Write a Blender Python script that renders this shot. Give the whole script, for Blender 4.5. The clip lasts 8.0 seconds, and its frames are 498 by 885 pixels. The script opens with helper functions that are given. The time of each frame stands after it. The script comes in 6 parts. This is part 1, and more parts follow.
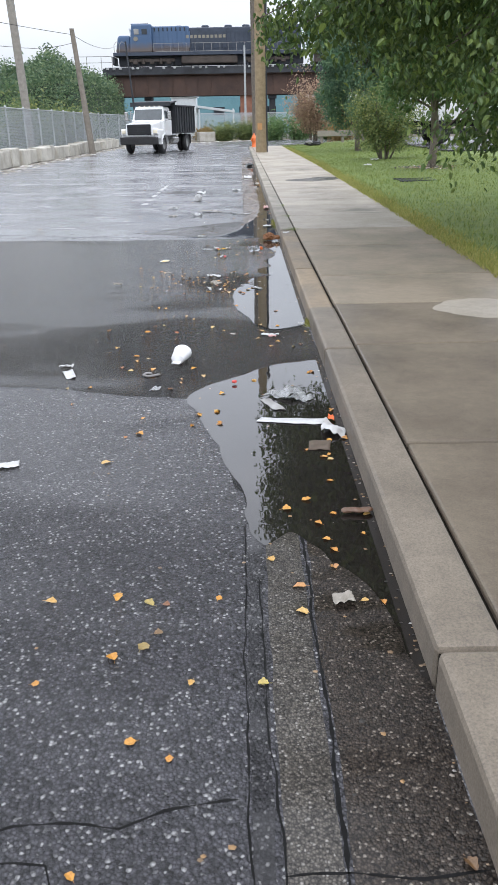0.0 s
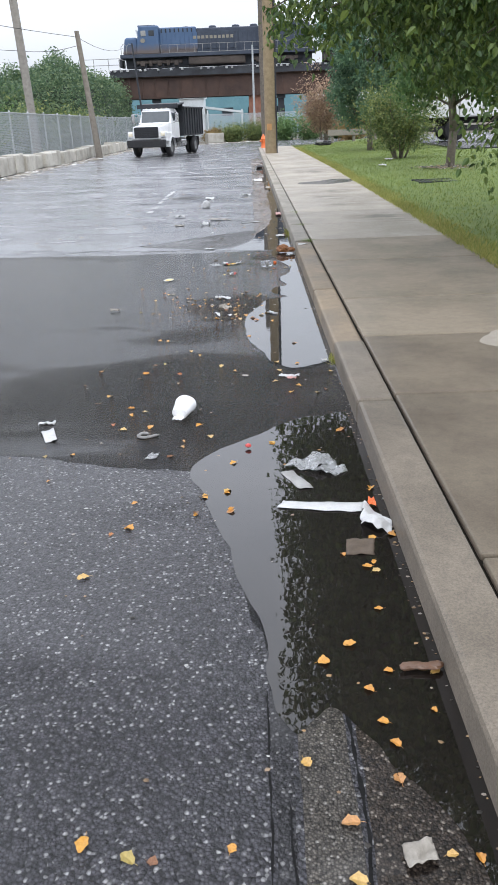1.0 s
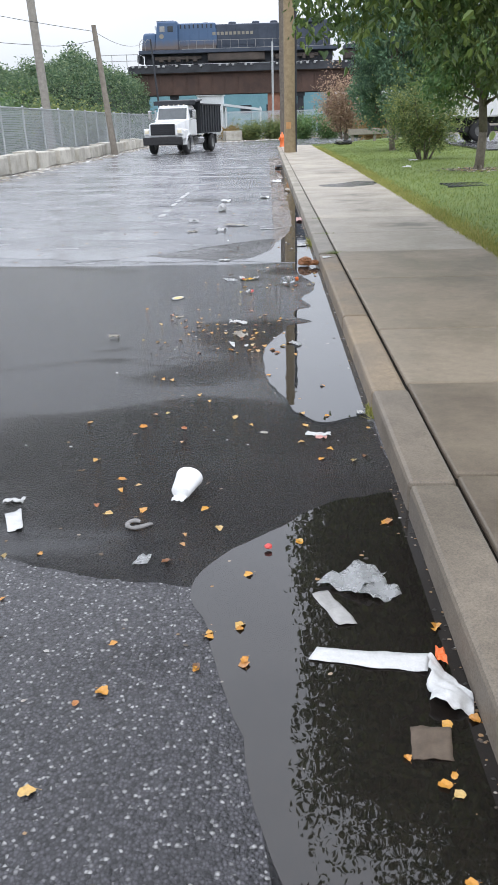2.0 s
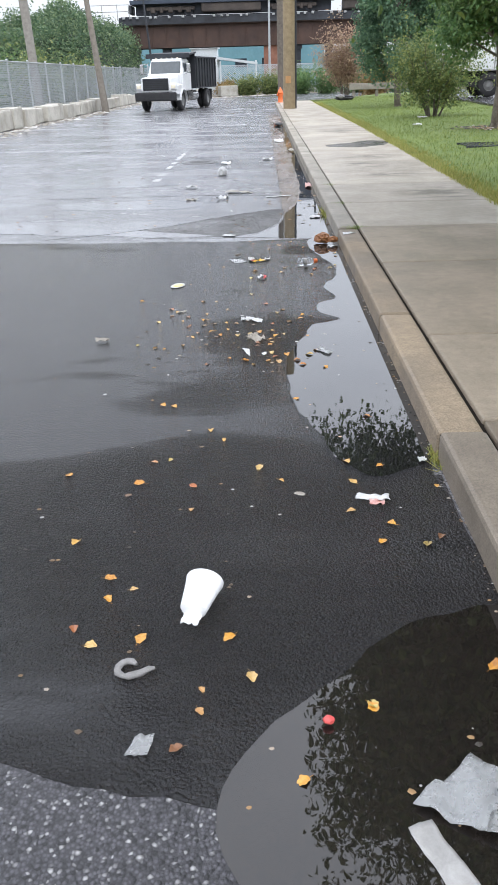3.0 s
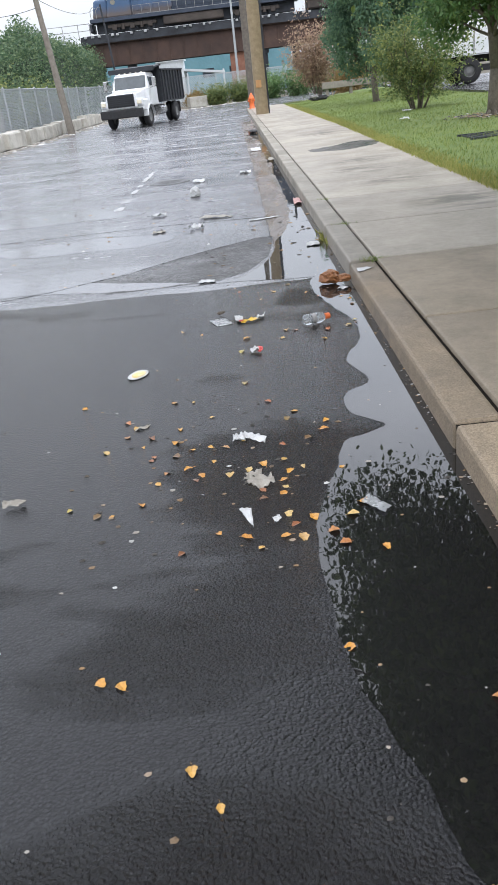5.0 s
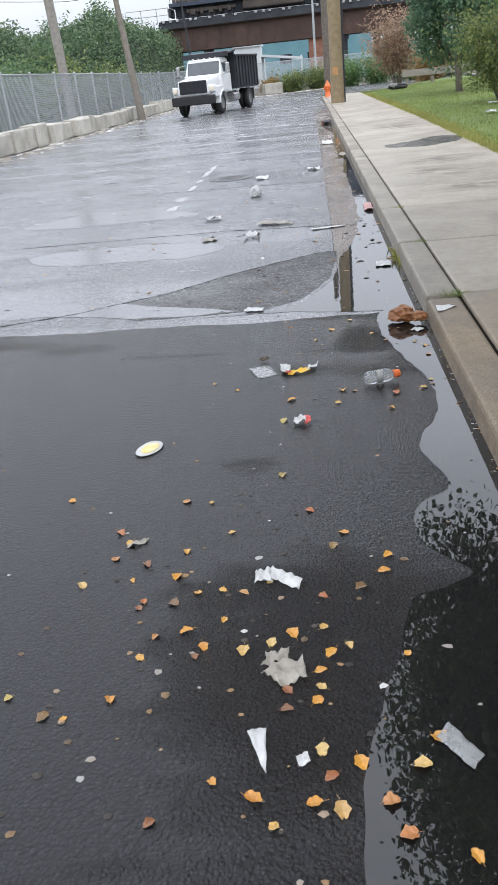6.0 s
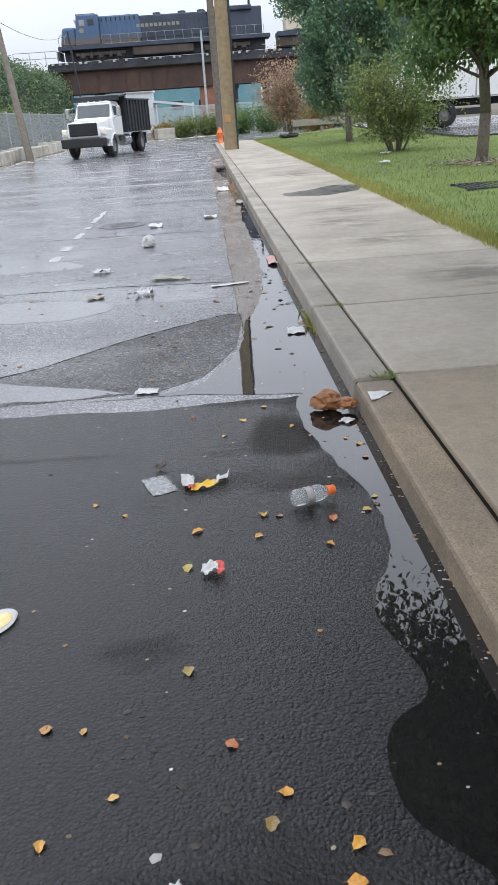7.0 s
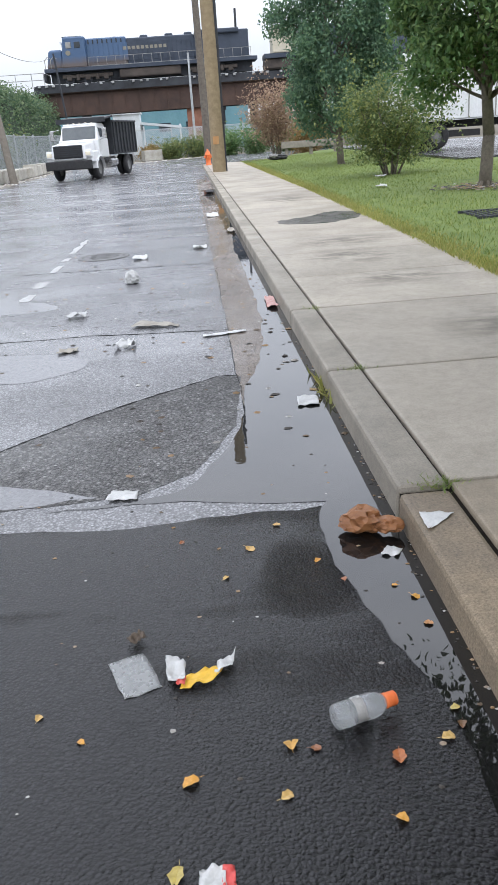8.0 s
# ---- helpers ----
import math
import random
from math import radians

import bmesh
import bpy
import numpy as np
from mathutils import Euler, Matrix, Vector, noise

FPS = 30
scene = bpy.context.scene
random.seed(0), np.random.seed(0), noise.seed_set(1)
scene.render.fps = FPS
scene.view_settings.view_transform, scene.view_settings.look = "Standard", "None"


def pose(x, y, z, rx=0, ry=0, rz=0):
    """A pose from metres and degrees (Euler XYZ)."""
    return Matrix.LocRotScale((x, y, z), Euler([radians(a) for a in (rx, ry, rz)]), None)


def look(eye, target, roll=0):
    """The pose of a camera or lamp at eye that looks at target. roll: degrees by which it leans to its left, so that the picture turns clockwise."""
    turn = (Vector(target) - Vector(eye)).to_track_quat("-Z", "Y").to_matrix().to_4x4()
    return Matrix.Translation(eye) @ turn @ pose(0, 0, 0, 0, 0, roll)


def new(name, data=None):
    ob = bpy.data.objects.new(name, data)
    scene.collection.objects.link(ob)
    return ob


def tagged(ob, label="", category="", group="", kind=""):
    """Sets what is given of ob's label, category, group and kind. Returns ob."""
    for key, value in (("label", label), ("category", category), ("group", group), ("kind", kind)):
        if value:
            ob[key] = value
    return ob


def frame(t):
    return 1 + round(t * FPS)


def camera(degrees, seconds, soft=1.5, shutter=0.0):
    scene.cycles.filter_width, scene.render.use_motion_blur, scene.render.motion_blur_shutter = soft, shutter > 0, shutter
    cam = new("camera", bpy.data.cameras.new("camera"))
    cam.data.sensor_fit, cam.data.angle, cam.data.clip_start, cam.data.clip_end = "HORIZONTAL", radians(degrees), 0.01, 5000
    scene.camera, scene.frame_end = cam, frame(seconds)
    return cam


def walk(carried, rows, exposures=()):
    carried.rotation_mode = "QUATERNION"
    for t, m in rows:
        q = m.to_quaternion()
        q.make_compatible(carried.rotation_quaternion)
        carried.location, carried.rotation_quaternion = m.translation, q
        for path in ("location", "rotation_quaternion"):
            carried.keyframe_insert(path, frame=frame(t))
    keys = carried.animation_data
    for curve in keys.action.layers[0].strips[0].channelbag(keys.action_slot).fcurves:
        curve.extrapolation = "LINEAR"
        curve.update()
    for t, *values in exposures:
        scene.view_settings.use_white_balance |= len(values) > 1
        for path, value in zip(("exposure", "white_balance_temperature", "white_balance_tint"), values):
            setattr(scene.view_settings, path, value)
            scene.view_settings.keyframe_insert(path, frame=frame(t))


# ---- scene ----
cam = camera(36.1, 8.0)
PATH = [
    (0, (0.037, 0.042, 1.512), (0.042, 1.888, 0.742), -1.1),
    (0.5, (0.037, 0.506, 1.513), (0.0, 2.351, 0.741), -2.2),
    (1, (0.024, 1.004, 1.542), (-0.004, 2.85, 0.773), -2.2),
    (1.5, (0.083, 1.523, 1.555), (0.055, 3.367, 0.781), -1.6),
    (2, (-0.013, 2.007, 1.558), (-0.074, 3.851, 0.785), -1.6),
    (2.2, (-0.03, 2.201, 1.558), (-0.09, 4.045, 0.785), -1.9),
    (3.3, (-0.207, 3.483, 1.525), (-0.256, 5.276, 0.642), -1.7),
    (3.5, (-0.204, 3.704, 1.488), (-0.251, 5.501, 0.611), -1.9),
    (4, (-0.222, 4.175, 1.45), (-0.249, 5.972, 0.572), -4.6),
    (4.2, (-0.219, 4.403, 1.449), (-0.264, 6.199, 0.57), -6.9),
    (5.3, (-0.183, 5.509, 1.468), (-0.246, 7.323, 0.628), -6.5),
    (5.5, (-0.166, 5.763, 1.494), (-0.304, 7.568, 0.644), -5.6),
    (6, (-0.092, 6.287, 1.474), (-0.302, 8.082, 0.616), -6.1),
    (6.5, (-0.165, 6.778, 1.477), (-0.24, 8.606, 0.668), -3.9),
    (7, (-0.128, 7.294, 1.436), (-0.072, 9.132, 0.65), -4.1),
    (7.5, (-0.177, 7.849, 1.43), (-0.089, 9.694, 0.665), -2.2),
    (8, (-0.137, 8.395, 1.458), (-0.048, 10.25, 0.714), -4.1),
]
walk(cam, [(t, look(eye, target, roll)) for t, eye, target, roll in PATH],
     exposures=[(0.0, 0.36), (2.0, 0.39), (3.5, 0.60), (4.2, 0.54), (5.5, 0.38), (6.5, 0.34), (7.0, 0.28), (8.0, 0.40)])

# ---- world, light, exposure ----
world = bpy.data.worlds.new("overcast_sky")
scene.world = world
world.use_nodes = True
wn, wl = world.node_tree.nodes, world.node_tree.links
wn.clear()
w_out, w_bg = wn.new("ShaderNodeOutputWorld"), wn.new("ShaderNodeBackground")
w_sky, w_mix = wn.new("ShaderNodeTexSky"), wn.new("ShaderNodeMix")
w_sky.sky_type, w_sky.sun_disc = "NISHITA", False
w_sky.sun_elevation, w_sky.sun_rotation = radians(48), radians(200)
w_gain = wn.new("ShaderNodeVectorMath")
w_gain.operation = "SCALE"
w_gain.inputs["Scale"].default_value = 0.1
w_tc, w_noise, w_ramp = wn.new("ShaderNodeTexCoord"), wn.new("ShaderNodeTexNoise"), wn.new("ShaderNodeValToRGB")
w_map = wn.new("ShaderNodeMapping")
w_map.inputs["Scale"].default_value = (1, 1, 3.0)
w_noise.inputs["Scale"].default_value, w_noise.inputs["Detail"].default_value = 2.2, 5
w_ramp.color_ramp.elements[0].position, w_ramp.color_ramp.elements[1].position = 0.3, 0.7
w_ramp.color_ramp.elements[0].color = (0.665, 0.705, 0.795, 1)
w_ramp.color_ramp.elements[1].color = (0.855, 0.885, 0.97, 1)
w_mix.data_type = "RGBA"
w_mix.inputs["Factor"].default_value = 0.88
wl.new(w_tc.outputs["Generated"], w_map.inputs["Vector"])
wl.new(w_map.outputs[0], w_noise.inputs["Vector"])
wl.new(w_noise.outputs["Fac"], w_ramp.inputs["Fac"])
wl.new(w_sky.outputs["Color"], w_gain.inputs[0])
wl.new(w_gain.outputs[0], w_mix.inputs["A"])
wl.new(w_ramp.outputs["Color"], w_mix.inputs["B"])
# the cloud is brighter overhead than at the horizon
w_sep, w_up, w_lift = wn.new("ShaderNodeSeparateXYZ"), wn.new("ShaderNodeMapRange"), wn.new("ShaderNodeVectorMath")
w_up.interpolation_type = "SMOOTHSTEP"
w_up.inputs["From Min"].default_value, w_up.inputs["From Max"].default_value = -0.05, 0.5
w_up.inputs["To Min"].default_value, w_up.inputs["To Max"].default_value = 0.76, 2.2
w_lift.operation = "SCALE"
wl.new(w_tc.outputs["Generated"], w_sep.inputs[0])
wl.new(w_sep.outputs["Z"], w_up.inputs["Value"])
wl.new(w_up.outputs[0], w_lift.inputs["Scale"])
wl.new(w_mix.outputs["Result"], w_lift.inputs[0])
wl.new(w_lift.outputs[0], w_bg.inputs["Color"])
wl.new(w_bg.outputs[0], w_out.inputs[0])
w_bg.inputs["Strength"].default_value = 1.0

sun = new("sun", bpy.data.lights.new("sun", "SUN"))
sun.data.energy, sun.data.angle, sun.data.color = 0.6, radians(25), (1.0, 0.97, 0.92)
sun.matrix_world = look((6, -14, 22), (0, 4, 0))


# ---- materials ----
class Nodes:
    """A small writer of node materials."""

    def __init__(self, name):
        self.mat = bpy.data.materials.new(name)
        self.mat.use_nodes = True
        self.t = self.mat.node_tree
        self.bsdf = self.t.nodes["Principled BSDF"]
        self.pos = self.t.nodes.new("ShaderNodeNewGeometry").outputs["Position"]
        self.obj = self.t.nodes.new("ShaderNodeTexCoord").outputs["Object"]

    def put(self, socket, value):
        if isinstance(value, bpy.types.NodeSocket):
            self.t.links.new(value, socket)
        elif isinstance(value, (tuple, list)) and len(value) == 3 and socket.type == "RGBA":
            socket.default_value = (*value, 1)
        else:
            socket.default_value = value

    def scaled(self, vec, s):
        n = self.t.nodes.new("ShaderNodeMapping")
        self.put(n.inputs["Vector"], vec)
        n.inputs["Scale"].default_value = s
        return n.outputs[0]

    def noise(self, scale, detail=4, rough=0.55, vec=None):
        n = self.t.nodes.new("ShaderNodeTexNoise")
        self.put(n.inputs["Vector"], vec or self.pos)
        n.inputs["Scale"].default_value, n.inputs["Detail"].default_value = scale, detail
        n.inputs["Roughness"].default_value = rough
        return n.outputs["Fac"]

    def cells(self, scale, vec=None, feature="F1"):
        n = self.t.nodes.new("ShaderNodeTexVoronoi")
        n.feature = feature
        self.put(n.inputs["Vector"], vec or self.pos)
        n.inputs["Scale"].default_value = scale
        return n

    def ramp(self, fac, stops):
        n = self.t.nodes.new("ShaderNodeValToRGB")
        el = n.color_ramp.elements
        while len(el) < len(stops):
            el.new(0.5)
        for e, (p, c) in zip(el, stops):
            e.position = p
            e.color = (c, c, c, 1) if isinstance(c, (int, float)) else (*c, 1)
        self.put(n.inputs["Fac"], fac)
        return n.outputs["Color"]

    def mix(self, fac, a, b, mode="MIX"):
        n = self.t.nodes.new("ShaderNodeMix")
        n.data_type, n.blend_type = "RGBA", mode
        self.put(n.inputs["Factor"], fac)
        self.put(n.inputs["A"], a)
        self.put(n.inputs["B"], b)
        return n.outputs["Result"]

    def math(self, op, a, b=0.0):
        n = self.t.nodes.new("ShaderNodeMath")
        n.operation = op
        self.put(n.inputs[0], a)
        self.put(n.inputs[1], b)
        return n.outputs[0]

    def axis(self, vec, k):
        n = self.t.nodes.new("ShaderNodeSeparateXYZ")
        self.put(n.inputs[0], vec)
        return n.outputs[k]

    def chance(self):
        return self.t.nodes.new("ShaderNodeObjectInfo").outputs["Random"]

    def island(self):
        return self.t.nodes.new("ShaderNodeNewGeometry").outputs["Random Per Island"]

    def bump(self, height, strength=0.3, distance=0.01):
        n = self.t.nodes.new("ShaderNodeBump")
        n.inputs["Strength"].default_value, n.inputs["Distance"].default_value = strength, distance
        self.put(n.inputs["Height"], height)
        self.put(self.bsdf.inputs["Normal"], n.outputs[0])
        return self

    def set(self, **k):
        for key, v in k.items():
            self.put(self.bsdf.inputs[key.replace("_", " ")], v)
        return self


def plain(name, a, b, rough=0.6, scale=8.0, metal=0.0, bump=0.15, dist=0.004, by_island=False, spread=0.0, local=True, coat=0.0):
    """Two-scale mottled paint, wood, plastic or metal between the colours a and b."""
    n = Nodes(name)
    vec = n.obj if local else n.pos
    col = n.mix(n.ramp(n.noise(scale, 6, 0.65, vec), [(0.3, 0.0), (0.7, 1.0)]), a, b)
    fine = n.noise(scale * 9, 3, 0.6, vec)
    col = n.mix(0.25, col, n.ramp(fine, [(0.25, 0.35), (0.75, 1.0)]), "MULTIPLY")
    if spread:
        r = n.island() if by_island else n.chance()
        col = n.mix(1.0, col, n.ramp(r, [(0.0, 1.0 - spread), (1.0, 1.0)]), "MULTIPLY")
    n.set(Base_Color=col, Roughness=n.math("ADD", rough - 0.08, n.math("MULTIPLY", fine, 0.16)), Metallic=metal)
    if coat:
        n.set(Coat_Weight=coat, Coat_Roughness=0.08)
    return n.bump(fine, bump, dist).mat


def asphalt(name, dark, light, bright, stone=85.0, wet_lo=0.10, wet_hi=0.34, relief=0.55, stretch=(0.35, 1.3, 1), film_lo=0.15, ior=1.5, film_at=(0.33, 0.56), rough_film=0.0, coat_relief=0.008, pools=()):
    """Wet asphalt: stones in dark binder under an uneven film of water."""
    n = Nodes(name)
    v = n.cells(stone)
    tone = n.axis(v.outputs["Color"], 0)
    col = n.ramp(tone, [(0.0, dark), (0.55, light), (0.9, light), (0.985, bright)])
    edge = n.ramp(v.outputs["Distance"], [(0.25, 1.0), (0.62, 0.25)])
    col = n.mix(0.8, col, edge, "MULTIPLY")
    big = n.noise(0.9, 5, 0.6)
    col = n.mix(0.55, col, n.ramp(big, [(0.3, 0.45), (0.7, 1.15)]), "MULTIPLY")
    spots = n.ramp(n.noise(7.0, 4, 0.7), [(0.35, 0.7), (0.65, 1.05)])
    col = n.mix(0.5, col, spots, "MULTIPLY")
    level = n.math("SUBTRACT", n.math("MULTIPLY", n.noise(1.1, 5, 0.6, n.scaled(n.pos, stretch)), 1.5), 0.25)
    # hollows that hold water and crowns that shed it: centre, reach and height
    for cx, cy, rx, ry, deep in pools:
        g = n.t.nodes.new("ShaderNodeTexGradient")
        g.gradient_type = "QUADRATIC_SPHERE"
        m = n.t.nodes.new("ShaderNodeMapping")
        m.inputs["Location"].default_value = (-cx / rx, -cy / ry, 0)
        m.inputs["Scale"].default_value = (1 / rx, 1 / ry, 0)
        n.put(m.inputs["Vector"], n.pos)
        n.put(g.inputs["Vector"], m.outputs[0])
        level = n.math("ADD", level, n.math("MULTIPLY", g.outputs["Fac"], deep))
    film = n.ramp(level, [(film_at[0], 0.0), (film_at[1], 1.0)])
    n.set(Base_Color=col, Roughness=0.62, Specular_IOR_Level=0.06)
    n.set(Coat_Weight=n.math("ADD", film_lo, n.math("MULTIPLY", film, 1.0 - film_lo)), Coat_IOR=ior)
    n.set(Coat_Roughness=n.math("SUBTRACT", wet_hi, n.math("MULTIPLY", film, wet_hi - wet_lo)))
    h = n.math("ADD", n.math("MULTIPLY", v.outputs["Distance"], -0.7), n.math("MULTIPLY", tone, 0.9))
    h = n.math("ADD", h, n.math("MULTIPLY", n.noise(stone * 1.7, 3, 0.7), 0.6))
    n.bump(h, relief, 0.010)
    b2 = n.t.nodes.new("ShaderNodeBump")
    b2.inputs["Strength"].default_value, b2.inputs["Distance"].default_value = 1.0, coat_relief
    n.put(b2.inputs["Height"], n.math("MULTIPLY", h, n.math("SUBTRACT", 1.0, n.math("MULTIPLY", film, 1.0 - rough_film))))
    n.put(n.bsdf.inputs["Coat Normal"], b2.outputs[0])
    return n.mat


def concrete(name, a, b, wet=0.35, speck=0.2, scale=1.2, grime=()):
    """Cast concrete, pitted and stained, partly damp."""
    n = Nodes(name)
    damp = n.ramp(n.noise(scale, 5, 0.6), [(0.38, 0.0), (0.62, 1.0)])
    col = n.mix(damp, a, b)
    col = n.mix(1.0, col, n.ramp(n.chance(), [(0.0, 0.84), (1.0, 1.06)]), "MULTIPLY")
    grain = n.noise(140, 3, 0.7)
    col = n.mix(speck * 2, col, n.ramp(grain, [(0.3, 0.45), (0.55, 1.0), (0.7, 1.25)]), "MULTIPLY")
    col = n.mix(0.4, col, n.ramp(n.noise(14, 5, 0.7), [(0.3, 0.6), (0.6, 1.05)]), "MULTIPLY")
    for cx, cy, rx, ry in grime:
        g, m = n.t.nodes.new("ShaderNodeTexGradient"), n.t.nodes.new("ShaderNodeMapping")
        g.gradient_type = "SPHERICAL"
        m.inputs["Location"].default_value, m.inputs["Scale"].default_value = (-cx / rx, -cy / ry, 0), (1 / rx, 1 / ry, 0)
        n.put(m.inputs["Vector"], n.pos)
        n.put(g.inputs["Vector"], m.outputs[0])
        spot = n.math("MULTIPLY", g.outputs["Fac"], n.ramp(n.noise(3.5, 5, 0.65, n.scaled(n.pos, (0.7, 2.0, 1))), [(0.42, 0.0), (0.68, 1.0)]))
        col = n.mix(n.math("MINIMUM", n.math("MULTIPLY", spot, 1.5), 0.75), col, (0.09, 0.078, 0.062))
    n.set(Base_Color=col, Roughness=0.75, Coat_Weight=n.math("MULTIPLY", damp, wet), Coat_Roughness=0.22, Coat_IOR=1.33)
    return n.bump(grain, 0.35, 0.004).mat


def water_on(name, base_a, base_b, ripple=0.05, rough=0.015):
    """Standing water over dark ground: a mirror-smooth film."""
    n = Nodes(name)
    v = n.cells(85)
    col = n.mix(n.axis(v.outputs["Color"], 0), base_a, base_b)
    n.set(Base_Color=col, Roughness=0.7, Specular_IOR_Level=0.1, Coat_Weight=1.0, Coat_Roughness=rough, Coat_IOR=1.6)
    b = n.t.nodes.new("ShaderNodeBump")
    b.inputs["Strength"].default_value, b.inputs["Distance"].default_value = ripple, 0.01
    n.put(b.inputs["Height"], n.noise(9, 2, 0.5))
    n.put(n.bsdf.inputs["Coat Normal"], b.outputs[0])
    return n.mat


def leafy(name, a, b, c, rough=0.5, thin_part=0.38):
    n = Nodes(name)
    col = n.ramp(n.island(), [(0.0, a), (0.5, b), (1.0, c)])
    col = n.mix(0.35, col, n.ramp(n.noise(0.9, 3, 0.5), [(0.3, 0.5), (0.7, 1.2)]), "MULTIPLY")
    n.set(Base_Color=col, Roughness=rough)
    # leaves let some light through
    thin, both = n.t.nodes.new("ShaderNodeBsdfTranslucent"), n.t.nodes.new("ShaderNodeMixShader")
    n.put(thin.inputs["Color"], col)
    both.inputs[0].default_value = thin_part
    n.t.links.new(n.bsdf.outputs[0], both.inputs[1])
    n.t.links.new(thin.outputs[0], both.inputs[2])
    n.t.links.new(both.outputs[0], n.t.nodes["Material Output"].inputs[0])
    return n.mat


M_ROAD = asphalt("worn_grey_asphalt", (0.010, 0.0095, 0.012), (0.080, 0.077, 0.088), (0.42, 0.415, 0.41), 100, 0.12, 0.22, 1.0, (0.4, 1.0, 1), 0.85, 1.46, (0.28, 0.66), 0.3, 0.009,
                 ((-2.0, 4.2, 2.8, 2.4, 0.45), (-0.2, 3.6, 0.9, 1.6, 0.35)))
# base colour is raised to carry part of the wet road's sky sheen
M_ROAD_FAR = asphalt("grey_asphalt_sheen_in_base", (0.15, 0.15, 0.157), (0.30, 0.30, 0.315), (0.42, 0.42, 0.435), 80, 0.16, 0.30, 0.7, (0.4, 1.0, 1), 0.95, 1.55, (0.28, 0.62), 0.15, 0.0035)
M_PATCH = asphalt("new_black_asphalt", (0.0015, 0.0015, 0.002), (0.008, 0.0075, 0.010), (0.018, 0.018, 0.02), 94, 0.08, 0.10, 1.0, (0.45, 1.3, 1), 0.95, 1.41, (0.36, 0.70), 0.16, 0.019,
                  ((-2.6, 9.0, 7.0, 4.6, 0.85), (-6.0, 7.4, 5.5, 3.4, 0.6), (0.3, 9.4, 0.8, 1.6, 0.3), (0.2, 7.0, 0.6, 1.4, 0.3), (-1.3, 6.6, 1.0, 0.8, 0.3),
                   (-0.15, 7.9, 0.85, 1.3, -0.75), (0.14, 10.72, 0.24, 0.36, -1.3), (-0.2, 5.2, 1.9, 1.2, -0.3), (-0.5, 9.15, 0.9, 0.3, -0.35)))
M_GUTTER = asphalt("brown_gutter_concrete", (0.012, 0.008, 0.006), (0.080, 0.062, 0.048), (0.33, 0.285, 0.235), 135, 0.15, 0.42, 0.8, (0.35, 1.3, 1), 0.25, 1.36)
M_GUTTER_LT = asphalt("pale_gutter_concrete", (0.040, 0.035, 0.030), (0.15, 0.133, 0.112), (0.36, 0.335, 0.30), 140, 0.15, 0.42, 0.8, (0.35, 1.3, 1), 0.1, 1.36)
M_SILT = asphalt("wet_pale_silt", (0.22, 0.18, 0.15), (0.37, 0.305, 0.255), (0.47, 0.42, 0.37), 120, 0.14, 0.3, 0.4, (1.2, 0.3, 1), 0.6, 1.4, (0.35, 0.6), 0.1, 0.003)
M_SEAM = asphalt("dark_seam_asphalt", (0.008, 0.0075, 0.009), (0.05, 0.048, 0.052), (0.24, 0.235, 0.23), 110, 0.15, 0.34, 0.9, (0.35, 1.3, 1), 0.4, 1.4)
M_ROAD_DK = asphalt("gravelly_dark_asphalt", (0.065, 0.063, 0.064), (0.225, 0.22, 0.215), (0.46, 0.45, 0.44), 62, 0.25, 0.40, 1.0, (0.7, 1.0, 1), 0.5, 1.4, (0.4, 0.7), 0.5, 0.010)
M_SLAB = concrete("damp_slab_concrete", (0.165, 0.134, 0.095), (0.115, 0.090, 0.063), 0.6, 0.2)
M_SLAB_DRY = concrete("dry_slab_concrete", (0.405, 0.36, 0.295), (0.36, 0.318, 0.258), 0.4, 0.2, 1.2, ((1.75, 15.5, 0.75, 0.5), (1.6, 17.0, 0.7, 0.7), (1.75, 18.3, 0.8, 0.7), (2.1, 13.4, 0.7, 0.8), (1.8, 25.5, 0.7, 1.2)))
M_SLAB_MID = concrete("drying_slab_concrete", (0.255, 0.21, 0.153), (0.205, 0.168, 0.12), 0.5, 0.2)
M_CURB_DRY = concrete("dry_curb_concrete", (0.36, 0.325, 0.265), (0.25, 0.22, 0.175), 0.3, 0.25)
M_CURB = concrete("grey_curb_concrete", (0.215, 0.18, 0.138), (0.145, 0.12, 0.09), 0.4, 0.32)
M_CURB_TAN = concrete("tan_pebbled_curb", (0.29, 0.225, 0.15), (0.185, 0.142, 0.095), 0.4, 0.46)
M_BLOCK = concrete("pale_block_concrete", (0.60, 0.57, 0.50), (0.42, 0.39, 0.33), 0.1, 0.2)
M_JOINT = plain("dirt_in_joint", (0.006, 0.005, 0.004), (0.02, 0.017, 0.013), 0.9, 30, local=False)
M_TAR = plain("black_crack_fill", (0.006, 0.006, 0.006), (0.015, 0.015, 0.015), 0.7, 30, local=False)
for m in (M_TAR, M_JOINT):
    m.node_tree.nodes["Principled BSDF"].inputs["Specular IOR Level"].default_value = 0.08
M_WATER = water_on("puddle_water", (0.002, 0.002, 0.002), (0.006, 0.0058, 0.0055), 0.03)
M_SOIL = plain("lawn_soil", (0.09, 0.14, 0.03), (0.17, 0.22, 0.05), 0.95, 3, local=False)
M_EARTH = plain("bare_earth", (0.10, 0.085, 0.06), (0.16, 0.14, 0.10), 0.95, 0.6, local=False)


